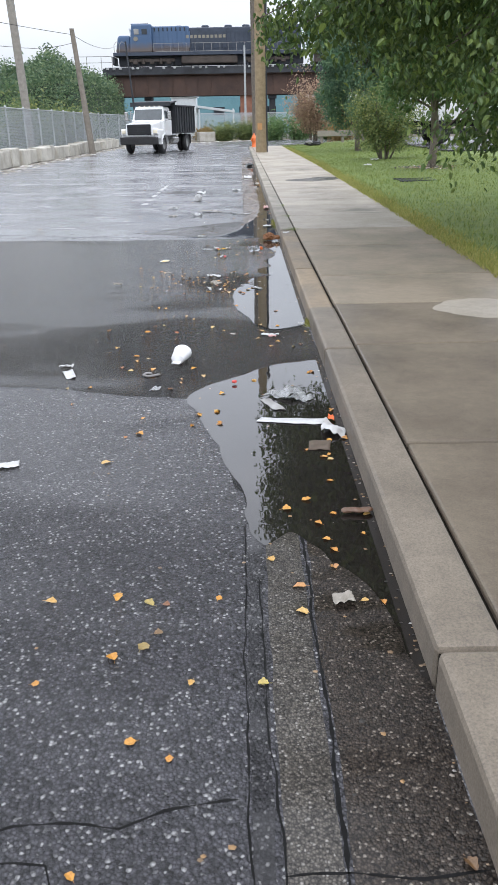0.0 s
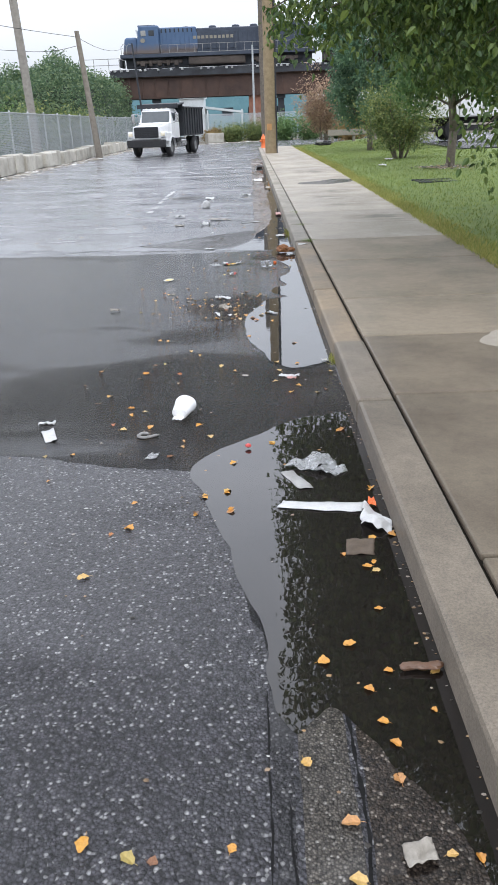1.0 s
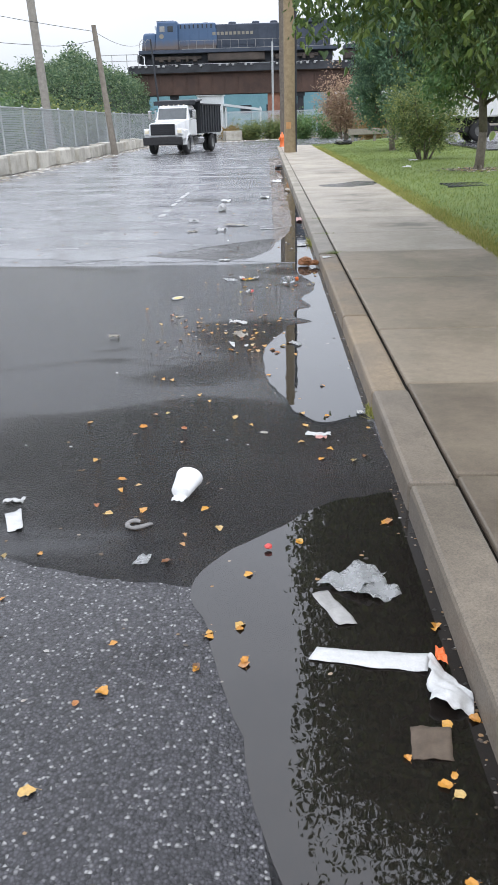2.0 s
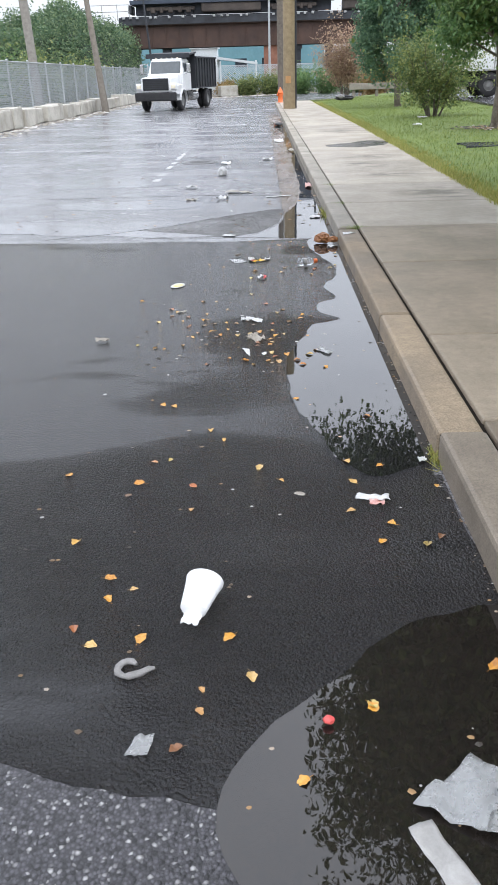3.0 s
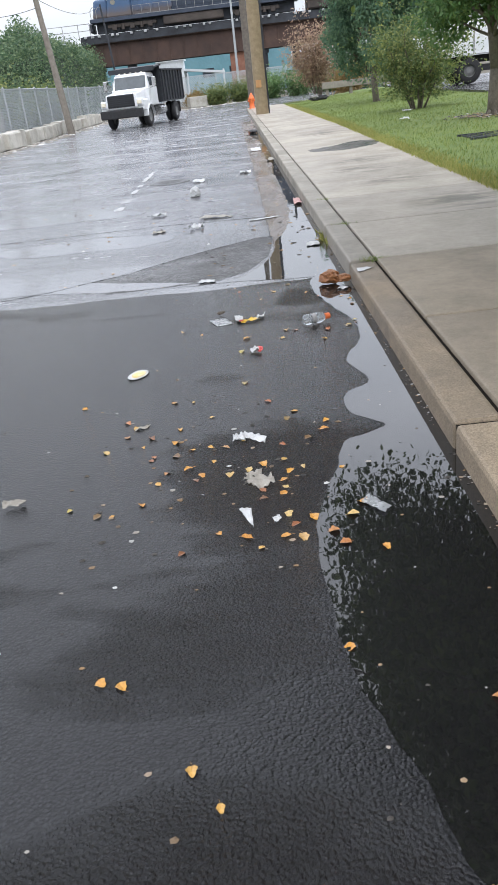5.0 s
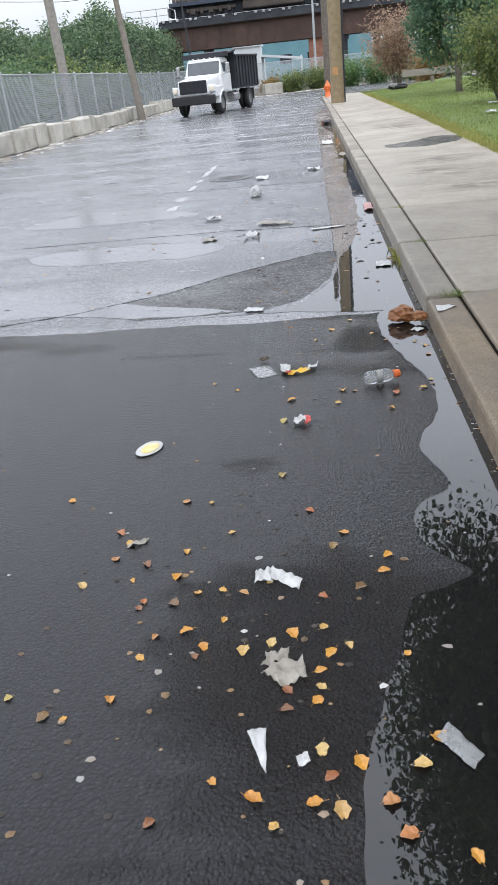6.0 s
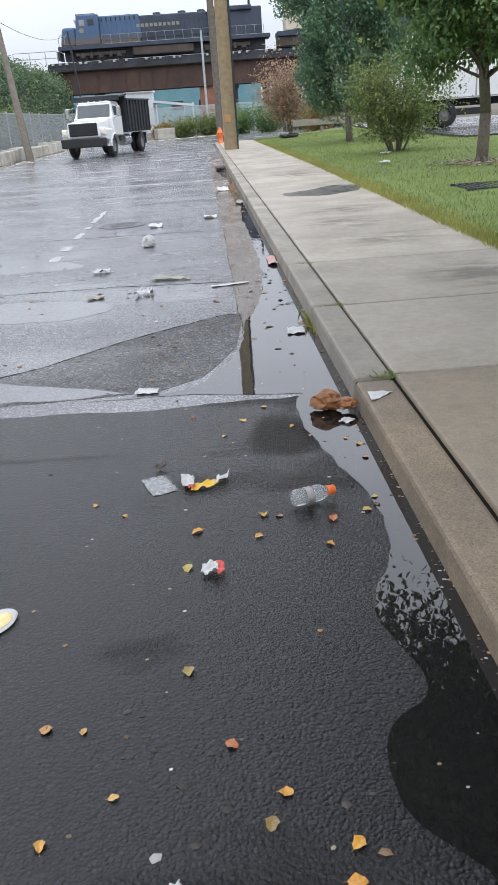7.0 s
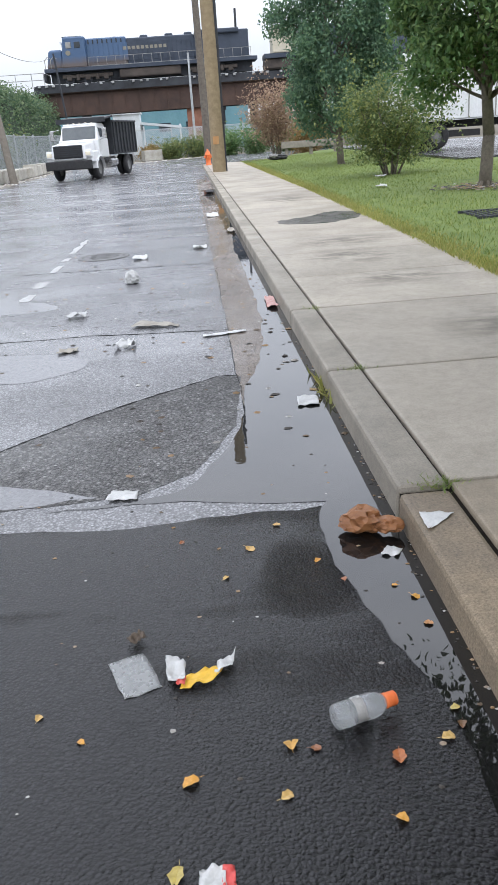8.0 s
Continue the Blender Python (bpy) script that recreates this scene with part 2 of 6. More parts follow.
# ---- builders ----
def part(name, bm, material, parent, label="", smooth=False):
    """Links a bmesh as one mesh object under a thing or a part."""
    me = bpy.data.meshes.new(name)
    bm.to_mesh(me)
    bm.free()
    me.materials.append(material)
    if smooth:
        for p in me.polygons:
            p.use_smooth = True
    ob = new(name, me)
    ob.parent = parent
    if label:
        ob["label"] = label
    return ob


def thing(name, label, category, m=None, group="", kind=""):
    ob = new(name)
    ob.empty_display_size = 0.1
    ob.matrix_world = m or Matrix()
    return tagged(ob, label, category, group, kind)


def solo(name, bm, material, label, category="", m=None, group="", kind="", smooth=False):
    """A thing that is one mesh."""
    ob = part(name, bm, material, None, "", smooth)
    ob.matrix_world = m or Matrix()
    return tagged(ob, label, category, group, kind)


def pydata(name, verts, faces, material, parent=None, label="", smooth=False):
    me = bpy.data.meshes.new(name)
    me.from_pydata(verts, [], faces)
    me.materials.append(material)
    if smooth:
        for p in me.polygons:
            p.use_smooth = True
    ob = new(name, me)
    ob.parent = parent
    if label:
        ob["label"] = label
    return ob


def box(bm, c, s, rot=(0, 0, 0), bevel=0.0, seg=1):
    """A box of size s round c, with bevelled edges."""
    m = pose(*c, *rot) @ Matrix.Diagonal((*s, 1))
    got = bmesh.ops.create_cube(bm, size=1, matrix=m)
    if bevel:
        edges = list({e for v in got["verts"] for e in v.link_edges})
        bmesh.ops.bevel(bm, geom=edges, offset=bevel, segments=seg, affect="EDGES", profile=0.5)
    return bm


def rod(bm, p, q, r, r2=None, seg=8):
    """A tapered bar from p to q."""
    p, q = Vector(p), Vector(q)
    d = q - p
    m = Matrix.Translation((p + q) / 2) @ d.to_track_quat("Z", "Y").to_matrix().to_4x4()
    bmesh.ops.create_cone(bm, cap_ends=True, segments=seg, radius1=r, radius2=r if r2 is None else r2, depth=d.length, matrix=m)
    return bm


def lathe(bm, profile, seg=24, m=None):
    """Turns a profile of (radius, height) round z."""
    m = m or Matrix()
    rings = [[bm.verts.new(m @ Vector((r * math.cos(2 * math.pi * k / seg), r * math.sin(2 * math.pi * k / seg), z))) for k in range(seg)] for r, z in profile]
    for a, b in zip(rings, rings[1:]):
        for k in range(seg):
            bm.faces.new((a[k], a[(k + 1) % seg], b[(k + 1) % seg], b[k]))
    return bm


def sheet(bm, outline, z=0.0, thick=0.0):
    """A flat sheet with the given outline, with sides where it has thickness."""
    top = [bm.verts.new((x, y, z)) for x, y in outline]
    f = bm.faces.new(top)
    if f.normal.z < 0:
        f.normal_flip()
    if thick:
        low = [bm.verts.new((x, y, z - thick)) for x, y in outline]
        n = len(top)
        for k in range(n):
            bm.faces.new((top[k], low[k], low[(k + 1) % n], top[(k + 1) % n]))
    bm.normal_update()
    f.normal_update()
    if f.normal.z < 0:
        f.normal_flip()
    return bm


def rounded(points, per=6):
    """A smooth closed outline through the points."""
    out, n = [], len(points)
    for k in range(n):
        p0, p1, p2, p3 = (Vector(points[(k + j) % n]) for j in (-1, 0, 1, 2))
        for j in range(per):
            u = j / per
            out.append(tuple(0.5 * (2 * p1 + (p2 - p0) * u + (2 * p0 - 5 * p1 + 4 * p2 - p3) * u * u + (3 * p1 - p0 - 3 * p2 + p3) * u * u * u)))
    return out


def wavy(points, step=0.08, amp=0.03, seed=0.0, closed=True):
    """An outline whose long edges wander a little."""
    out, n = [], len(points)
    for k in range(n if closed else n - 1):
        a, b = Vector(points[k]), Vector(points[(k + 1) % n])
        d = b - a
        cnt = max(1, int(d.length / step))
        nor = Vector((-d.y, d.x)).normalized()
        for j in range(cnt):
            p = a + d * (j / cnt)
            w = noise.noise((p.x * 2.3 + seed, p.y * 2.3, seed)) + 0.5 * noise.noise((p.x * 9 + seed, p.y * 9, seed))
            out.append(tuple(p + nor * amp * w))
    return out


# ---- ground, road, kerb, pavement ----
CURB, GAP, EDGE = 0.56, 0.77, 2.45
solo("ground", sheet(bmesh.new(), [(-900, -400), (900, -400), (900, 1500), (-900, 1500)], -0.06), M_EARTH, "bare earth round the road", "ground", kind="structure")

bm = bmesh.new()
bend = [(CURB, -14), (CURB, 54)] + [(CURB + 4 * (1 - math.cos(a)), 54 + 6 * math.sin(a)) for a in (0.3, 0.6, 0.9, 1.2, 1.5)] + [(70, 61), (70, 80), (2, 80.5), (-4, 78.5), (-7.5, 73.5), (-9.9, 66), (-10.2, -14)]
sheet(bm, bend, 0.0, 0.05)
solo("road", bm, M_ROAD_FAR, "wet worn grey asphalt road beside the kerb", "road", kind="structure")

bm = sheet(bmesh.new(), [(-10.15, -14), (0.55, -14), (0.55, 6), (-10.15, 6)], 0.0005)
solo("asphalt_patch", bm, M_ROAD, "wet coarse grey asphalt before the black band", "road", kind="structure")
bm = bmesh.new()
near_edge = [(-10.1, 5.3), (-4.0, 4.95), (-1.5, 4.66), (-0.6, 4.42), (-0.3, 4.36), (-0.1, 3.6), (0.03, 3.0), (0.05, 2.75)]
far_edge = [(0.54, 2.75), (0.54, 11.25), (0.0, 11.25), (-0.6, 11.22), (-1.6, 11.26), (-4.0, 11.45), (-10.1, 11.8)]
sheet(bm, wavy(near_edge, 0.07, 0.05, 3.1, False) + wavy(far_edge, 0.09, 0.04, 5.7, False) + [far_edge[-1]], 0.0010)
solo("asphalt_patch", bm, M_PATCH, "black wet band of newer asphalt across the road", "road", kind="structure")

bm = bmesh.new()
sheet(bm, [(CURB + 0.01, -14), (EDGE + 0.35, -14), (EDGE + 0.35, 56), (CURB + 0.01, 54)], 0.112, 0.1)
solo("pavement", bm, M_JOINT, "dark bed under the pavement slabs", "pavement", kind="structure")

# gutter strips beside the kerb
for name, label, x0, x1, y0, y1, z, material in (
    ("gutter_strip", "dark seam strip along the gutter", 0.03, 0.085, -14, 2.9, 0.0010, M_SEAM),
    ("gutter_strip", "light grey worn strip along the gutter", 0.1, 0.235, -14, 2.9, 0.0014, M_GUTTER_LT),
    ("gutter_strip", "brown pebbly gutter strip against the kerb", 0.255, 0.555, -14, 2.9, 0.0012, M_GUTTER),
    ("gutter_strip", "pale brown silted gutter strip against the kerb", 0.05, 0.555, 12.4, 40, 0.0008, M_SILT),
):
    bm = bmesh.new()
    sheet(bm, wavy([(x0, y0), (x1, y0), (x1, y1), (x0, y1)], 0.05 if y0 < 0 else 0.2, 0.012, x0 * 7), z, 0.01)
    solo(name, bm, material, label, "gutter", kind="structure")
bm = bmesh.new()
sheet(bm, wavy([(-1.9, 11.75), (-1.27, 12.2), (-0.82, 12.66), (-0.45, 12.96), (-0.08, 13.24), (0.05, 13.2), (0.0, 12.3), (-0.25, 11.7), (-0.5, 11.5), (-1.4, 11.45)], 0.08, 0.03, 2.2), 0.0012)
solo("asphalt_patch", bm, M_ROAD_DK, "small rough patch of darker gravelly asphalt", "road", kind="structure")


def crack(points, width, seed, z=0.0009):
    """A ragged seam in the road along a line."""
    line = wavy(points, 0.03 if width < 0.02 else 0.08, 0.02, seed, False) + [points[-1]]
    bm = bmesh.new()
    rng = random.Random(seed)
    prev = None
    for k, (x, y) in enumerate(line):
        a, b = line[max(k - 1, 0)], line[min(k + 1, len(line) - 1)]
        d = Vector((b[0] - a[0], b[1] - a[1])).normalized()
        w = width * rng.uniform(0.15, 0.8) * (0.2 if k in (0, len(line) - 1) else 1)
        now = (bm.verts.new((x - d.y * w, y + d.x * w, z)), bm.verts.new((x + d.y * w, y - d.x * w, z)))
        if prev:
            bm.faces.new((prev[0], prev[1], now[1], now[0]))
        prev = now
    bmesh.ops.recalc_face_normals(bm, faces=bm.faces)
    solo("road_crack", bm, M_TAR, "dark crack in the worn asphalt", "road", kind="structure")


crack([(-0.75, 1.28), (-0.53, 1.355), (-0.42, 1.366), (-0.28, 1.347), (-0.18, 1.389), (0.0, 1.419)], 0.007, 1)
crack([(-0.75, 1.22), (-0.53, 1.257), (-0.43, 1.25), (-0.39, 1.1)], 0.006, 2)
crack([(0.1, 1.215), (0.25, 1.225), (0.4, 1.2), (0.55, 1.215)], 0.007, 3, 0.0018)
crack([(-2.6, 11.5), (-1.9, 11.8), (-1.27, 12.2), (-0.82, 12.67), (-0.45, 12.97), (-0.08, 13.25), (0.07, 13.23)], 0.016, 4, 0.0016)
crack([(-3.4, 14.7), (-1.7, 14.72), (-1.14, 14.71), (-0.15, 14.57), (0.1, 14.55)], 0.02, 5)
crack([(-2.4, 18.4), (-1.79, 18.36), (0.05, 18.2)], 0.03, 6)
crack([(0.03, 0.4), (0.028, 1.2), (0.022, 2.0), (0.025, 2.8)], 0.005, 13, 0.0016)
crack([(0.243, 0.4), (0.24, 1.2), (0.243, 2.0), (0.24, 2.7)], 0.009, 14, 0.0018)
crack([(0.095, 0.4), (0.1, 1.2), (0.07, 2.0), (0.068, 2.4)], 0.005, 15, 0.0018)
crack([(-5.2, 29.0), (-4.2, 30.5), (-3.0, 30.7), (-1.8, 30.4)], 0.06, 7)
crack([(0.05, 12.3), (0.045, 14.2), (0.06, 17), (0.08, 24), (0.1, 34)], 0.005, 8, 0.0012)
crack([(-4.6, 22.6), (-4.2, 22.9)], 0.07, 9)
crack([(-4.3, 24.6), (-3.8, 24.9)], 0.07, 10)
crack([(-3.9, 20.4), (-3.6, 20.5)], 0.06, 11)




def lawn_z(x, y):
    return 0.115 + 0.03 * max(0.0, min(x - EDGE, 6.0)) + 0.03 * noise.noise((x * 0.5, y * 0.5, 0))


verts, faces = [], []
cols, rows_n = 30, 80
for j in range(rows_n + 1):
    for k in range(cols + 1):
        yy = -14 + 74 * j / rows_n
        x0 = EDGE + 0.012 * max(0, min(yy, 28) - 6) - 0.05 + (0 if yy < 52 else (yy - 52) * 0.6)
        xx = x0 + (0.15 * k if k < 20 else 3.0 + (k - 20) * (k - 20) * 0.75)
        verts.append((xx, yy, lawn_z(xx, yy) - (0.03 if k == 0 else 0)))
for j in range(rows_n):
    for k in range(cols):
        a = j * (cols + 1) + k
        faces.append((a, a + 1, a + cols + 2, a + cols + 1))
tagged(pydata("lawn", verts, faces, M_SOIL, None, "", True), "short green lawn soil beside the pavement", "ground", kind="structure")
bm = bmesh.new()
sheet(bm, [(8.4, 33.5), (80, 33.5), (80, 59), (9.5, 59)], 0.37, 0.2)
solo("parking_lot", bm, M_ROAD, "wet asphalt yard behind the lawn", "road", kind="structure")


# ---- trees and shrubs ----
M_BARK = plain("grey_bark", (0.10, 0.085, 0.065), (0.19, 0.165, 0.13), 0.9, 14, bump=0.6, dist=0.02)
M_LEAF_NEAR = leafy("olive_tree_leaves", (0.055, 0.105, 0.03), (0.09, 0.15, 0.04), (0.19, 0.26, 0.06), 0.45, 0.3)
# dark green with a bluish lightening mixed in as haze
M_LEAF_DARK = leafy("hazed_dark_maple_leaves", (0.08, 0.165, 0.105), (0.125, 0.225, 0.135), (0.20, 0.31, 0.17))
M_LEAF_MID = leafy("green_maple_leaves", (0.08, 0.165, 0.06), (0.13, 0.235, 0.085), (0.22, 0.31, 0.11))
M_LEAF_BUSH = leafy("yellow_green_shrub_leaves", (0.09, 0.145, 0.055), (0.16, 0.215, 0.075), (0.33, 0.35, 0.12))
M_LEAF_RED = leafy("russet_shrub_leaves", (0.26, 0.17, 0.12), (0.40, 0.27, 0.19), (0.48, 0.38, 0.24))
M_LEAF_TAN = leafy("straw_shrub_leaves", (0.28, 0.19, 0.07), (0.36, 0.25, 0.10), (0.42, 0.32, 0.15))
# these greens are lifted and blued to include distance haze
M_VINE = leafy("hazed_vine_bank_leaves", (0.065, 0.125, 0.07), (0.125, 0.20, 0.105), (0.24, 0.31, 0.16))


def leaf_mesh(name, spots, size, material, parent, rng, droop=0.35, label=""):
    """One crown: folded leaves, each an island, at the given spots."""
    verts, faces = [], []
    for p in spots:
        L = size * rng.uniform(0.65, 1.25)
        W = L * rng.uniform(0.26, 0.36)
        q = Euler((rng.uniform(-0.9, 0.9) - droop, rng.uniform(-0.9, 0.9), rng.uniform(0, 6.283))).to_matrix()
        k = len(verts)
        for v in ((0, 0, 0), (W * 0.85, 0.26 * L, 0.1 * L), (W * 0.72, 0.62 * L, 0.06 * L), (0, L, -0.1 * L), (-W * 0.72, 0.62 * L, 0.06 * L), (-W * 0.85, 0.26 * L, 0.1 * L)):
            verts.append(tuple(q @ Vector(v) + p))
        faces += [(k, k + 1, k + 2, k + 3), (k, k + 3, k + 4, k + 5)]
    return pydata(name, verts, faces, material, parent, label)


def limb(bm, a, b, r, r2, rng, bits=3, sway=0.12, seg=7):
    pts = [Vector(a).lerp(Vector(b), k / bits) for k in range(bits + 1)]
    for k in range(1, bits):
        pts[k] += Vector((rng.uniform(-1, 1), rng.uniform(-1, 1), rng.uniform(-0.3, 0.3))) * sway
    for k in range(bits):
        rod(bm, pts[k], pts[k + 1], r + (r2 - r) * k / bits, r + (r2 - r) * (k + 1) / bits, seg)
    return pts


def tree(name, label, x, y, z, height, clear, radius, leaf, count, bark_r, leaf_mat, seed, droop=0.0, lobes=26, lean=(0, 0), squash=1.0, boughs=(), hang=0.6, edge=-99.0):
    """A trunk, limbs out to lobes of foliage, and twigs hung with leaves; the outline follows the lobes."""
    rng = random.Random(seed)
    root = thing(name, label, "tree", pose(x, y, z))
    bm = bmesh.new()
    top = Vector((lean[0], lean[1], height * 0.8))
    limb(bm, (0, 0, -0.1), top, bark_r, bark_r * 0.35, rng, 5, 0.08, 10)
    for k in range(5):
        a = k * 1.26 + rng.uniform(-0.3, 0.3)
        rod(bm, (math.cos(a) * bark_r * 1.5, math.sin(a) * bark_r * 1.5, -0.05), (math.cos(a) * bark_r * 0.6, math.sin(a) * bark_r * 0.6, 0.22), bark_r * 0.35, bark_r * 0.3, 6)
    spots = []
    for k in range(lobes):
        u = (k + 0.5) / lobes
        h = clear + (height - clear) * (u ** 0.9)
        rr = radius * squash * math.sqrt(max(0.05, 1 - (2 * abs(u - 0.38)) ** 2 * 0.85)) * rng.uniform(0.55, 1.0)
        a = k * 2.39996 + rng.uniform(-0.4, 0.4)
        c = Vector((math.cos(a) * rr, math.sin(a) * rr, h - droop * rr))
        s = Vector((0, 0, 1)) * max(clear * 0.75, (h - 0.9) * 0.75) + Vector((lean[0], lean[1], 0)) * (h / height)
        limb(bm, s, c, bark_r * 0.28, 0.012, rng, 4, 0.18, 5)
        n = count // lobes
        size = radius * rng.uniform(0.26, 0.42)
        for j in range(n // 5):
            d = Vector((rng.gauss(0, 1), rng.gauss(0, 1), rng.gauss(0, 0.8)))
            p = c + d.normalized() * size * rng.uniform(0.15, 1.0) ** 0.6
            for i in range(5):
                spots.append(p + Vector((rng.uniform(-1, 1), rng.uniform(-1, 1), rng.uniform(-1.1, 0.6))) * leaf * 1.6)
    for tip, spring in boughs:
        pts = limb(bm, (0, 0, spring), tip, bark_r * 0.25, 0.006, rng, 7, 0.14, 5)
        for a, b in zip(pts[2:], pts[3:]):
            for j in range(240):
                p = a.lerp(b, rng.random()) + Vector((rng.gauss(0, 0.21), rng.gauss(0, 0.21), -abs(rng.gauss(0.05, 0.2))))
                spots.append(p)
    spots = [p for p in spots if p.x > edge + 0.25 * noise.noise((p.y * 0.8, p.z * 0.8, 4.0))]
    part("trunk", bm, M_BARK, root, smooth=True)
    crown = leaf_mesh("crown", spots, leaf, leaf_mat, root, rng, hang)
    crown["kind"] = "stuff"
    return root


# low boughs that hang over the pavement and its edge: tip and the height they spring from, from the trunk's foot
NEAR_BOUGHS = [((-2.5, -1.6, 1.35), 3.6), ((-2.1, -1.0, 1.3), 3.4), ((-2.3, -2.2, 1.8), 3.8), ((-1.7, -1.4, 1.25), 3.5), ((-2.6, -0.8, 2.0), 3.7), ((-1.9, -2.4, 1.6), 3.6), ((-1.5, -0.6, 1.4), 3.4), ((-3.4, -0.5, 2.35), 4.0), ((-3.9, -0.4, 2.4), 4.2), ((-4.4, -0.3, 2.45), 4.3), ((-3.0, 0.4, 2.3), 4.0), ((-4.2, 1.2, 2.6), 4.3), ((-2.3, 1.6, 1.9), 3.8)]
rng = random.Random(58)
for k in range(46):
    NEAR_BOUGHS.append(((rng.uniform(-4.2, -2.8), rng.uniform(-1.2, 5.0), rng.uniform(3.15, 5.4)), rng.uniform(4.2, 5.6)))
for k in range(44):
    NEAR_BOUGHS.append(((rng.uniform(-4.2, -2.4), rng.uniform(-2.0, 4.5), rng.uniform(5.0, 7.8)), rng.uniform(5.2, 6.6)))
tree("maple_tree", "street tree with drooping olive green leaves over the pavement", 4.6, 9.9, 0.1, 8.5, 3.2, 4.5, 0.08, 150000, 0.14, M_LEAF_NEAR, 11, 0.12, 120, boughs=NEAR_BOUGHS, hang=1.15, edge=-4.35)
tree("maple_tree", "young maple with green star leaves on the lawn", 5.65, 24.0, 0.1, 7.0, 2.25, 1.75, 0.12, 62000, 0.13, M_LEAF_MID, 23, 0.12, 40)
tree("maple_tree", "dense dark green maple on the lawn", 5.6, 39.0, 0.1, 7.8, 1.5, 2.2, 0.135, 50000, 0.14, M_LEAF_DARK, 31, 0.04, 30)


def shrub(name, label, x, y, z, height, radius, leaf, count, leaf_mat, seed, stems=7, low=0.3):
    rng = random.Random(seed)
    root = thing(name, label, "shrub", pose(x, y, z))
    bm = bmesh.new()
    spots = []
    for k in range(stems):
        a = k * 2.4 + rng.uniform(-0.4, 0.4)
        rr = radius * rng.uniform(0.3, 0.85)
        tip = Vector((math.cos(a) * rr, math.sin(a) * rr, height * rng.uniform(0.6, 0.95)))
        limb(bm, (math.cos(a) * 0.12, math.sin(a) * 0.12, -0.05), tip, 0.035, 0.008, rng, 4, 0.1, 5)
        for j in range(count // stems // 4):
            u = rng.uniform(low, 1.05)
            p = Vector((math.cos(a) * rr * u, math.sin(a) * rr * u, tip.z * u)) + Vector((rng.gauss(0, 1), rng.gauss(0, 1), rng.gauss(0, 0.8))) * radius * 0.3 * (0.5 + 0.5 * u)
            p.z = max(p.z, low * height * 0.5)
            for i in range(4):
                spots.append(p + Vector((rng.uniform(-1, 1), rng.uniform(-1, 1), rng.uniform(-1, 1))) * leaf * 1.3)
    part("stem", bm, M_BARK, root, smooth=True)
    crown = leaf_mesh("crown", spots, leaf, leaf_mat, root, rng)
    crown["kind"] = "stuff"
    return root


shrub("shrub", "rounded yellow-green shrub on the lawn", 5.4, 30.5, 0.1, 2.45, 1.5, 0.085, 13000, M_LEAF_BUSH, 41, 11, 0.4)
shrub("shrub", "russet brown shrub tree at the lawn's end", 5.0, 56.0, 0.1, 4.3, 1.6, 0.13, 9000, M_LEAF_RED, 42, 12, 0.4)
shrub("shrub", "straw yellow dry shrub behind the low rail", 7.6, 61.5, 0.0, 2.2, 1.5, 0.15, 6000, M_LEAF_TAN, 43, 9, 0.2)


# ---- bridge ----
M_RUST = plain("rusted_brown_girder", (0.045, 0.030, 0.026), (0.10, 0.060, 0.046), 0.85, 0.5, bump=0.2)
M_STEEL_DK = plain("blackened_steel", (0.018, 0.02, 0.024), (0.05, 0.055, 0.065), 0.8, 0.8, bump=0.2)
M_TIE = plain("weathered_tie_ends", (0.35, 0.36, 0.37), (0.6, 0.62, 0.62), 0.8, 3, spread=0.4)
M_BRICK = plain("red_brick_pier", (0.20, 0.085, 0.055), (0.30, 0.15, 0.10), 0.9, 1.5)
BY, ZB, ZR = 100.0, 4.7, 7.95
bridge = thing("rail_bridge", "rusted steel plate-girder railway bridge over the road", "bridge", pose(0, BY, 0), kind="structure")
bm = bmesh.new()
box(bm, (16, 0.15, (ZB + 7.0) / 2), (64, 0.06, 7.0 - ZB))
for z in (ZB + 0.04, 6.98):
    box(bm, (16, 0.0, z), (64, 0.5, 0.09))
part("girder", bm, M_RUST, bridge)
bm = bmesh.new()
box(bm, (16, 3.2, (ZB + 7.0) / 2), (64, 0.06, 7.0 - ZB))
part("girder", bm, M_STEEL_DK, bridge)
for k in range(43):
    me_x = -15.4 + k * 1.5
    st = bmesh.new()
    box(st, (me_x, 0.04, (ZB + 7.0) / 2), (0.1, 0.17, 2.1))
    part("stiffener", st, M_RUST, bridge)
bm = bmesh.new()
box(bm, (16, 2.2, 7.3), (64, 5.2, 0.55))
box(bm, (16, 2.2, 7.68), (64, 4.6, 0.22))
part("deck", bm, M_STEEL_DK, bridge)
bm = bmesh.new()
for yy in (1.5, 2.93):
    box(bm, (16, yy, 7.9), (64, 0.08, 0.14))
part("rails", bm, M_STEEL_DK, bridge)
tie = bmesh.new()
box(tie, (0, 0, 0), (0.26, 0.5, 0.2), (0, 0, 0), 0.02)
tie_ob = part("tie_end", tie, M_TIE, bridge)
tie_ob.location = (-15.4, -0.35, 7.72)
rng = random.Random(5)
for k in range(1, 60):
    if rng.random() < 0.25:
        continue
    o = new("tie_end", tie_ob.data)
    o.parent = bridge
    o.location = (-15.4 + k * 0.72 + rng.uniform(-0.1, 0.1), -0.35 + rng.uniform(-0.08, 0.05), 7.72)
bm = bmesh.new()
for x in (-16.1, -14.8):
    rod(bm, (x, -0.2, 7.6), (x, -0.2, 9.1), 0.04)
for z in (8.4, 9.05):
    rod(bm, (-19.5, -0.2, z), (-14.8, -0.2, z), 0.035)
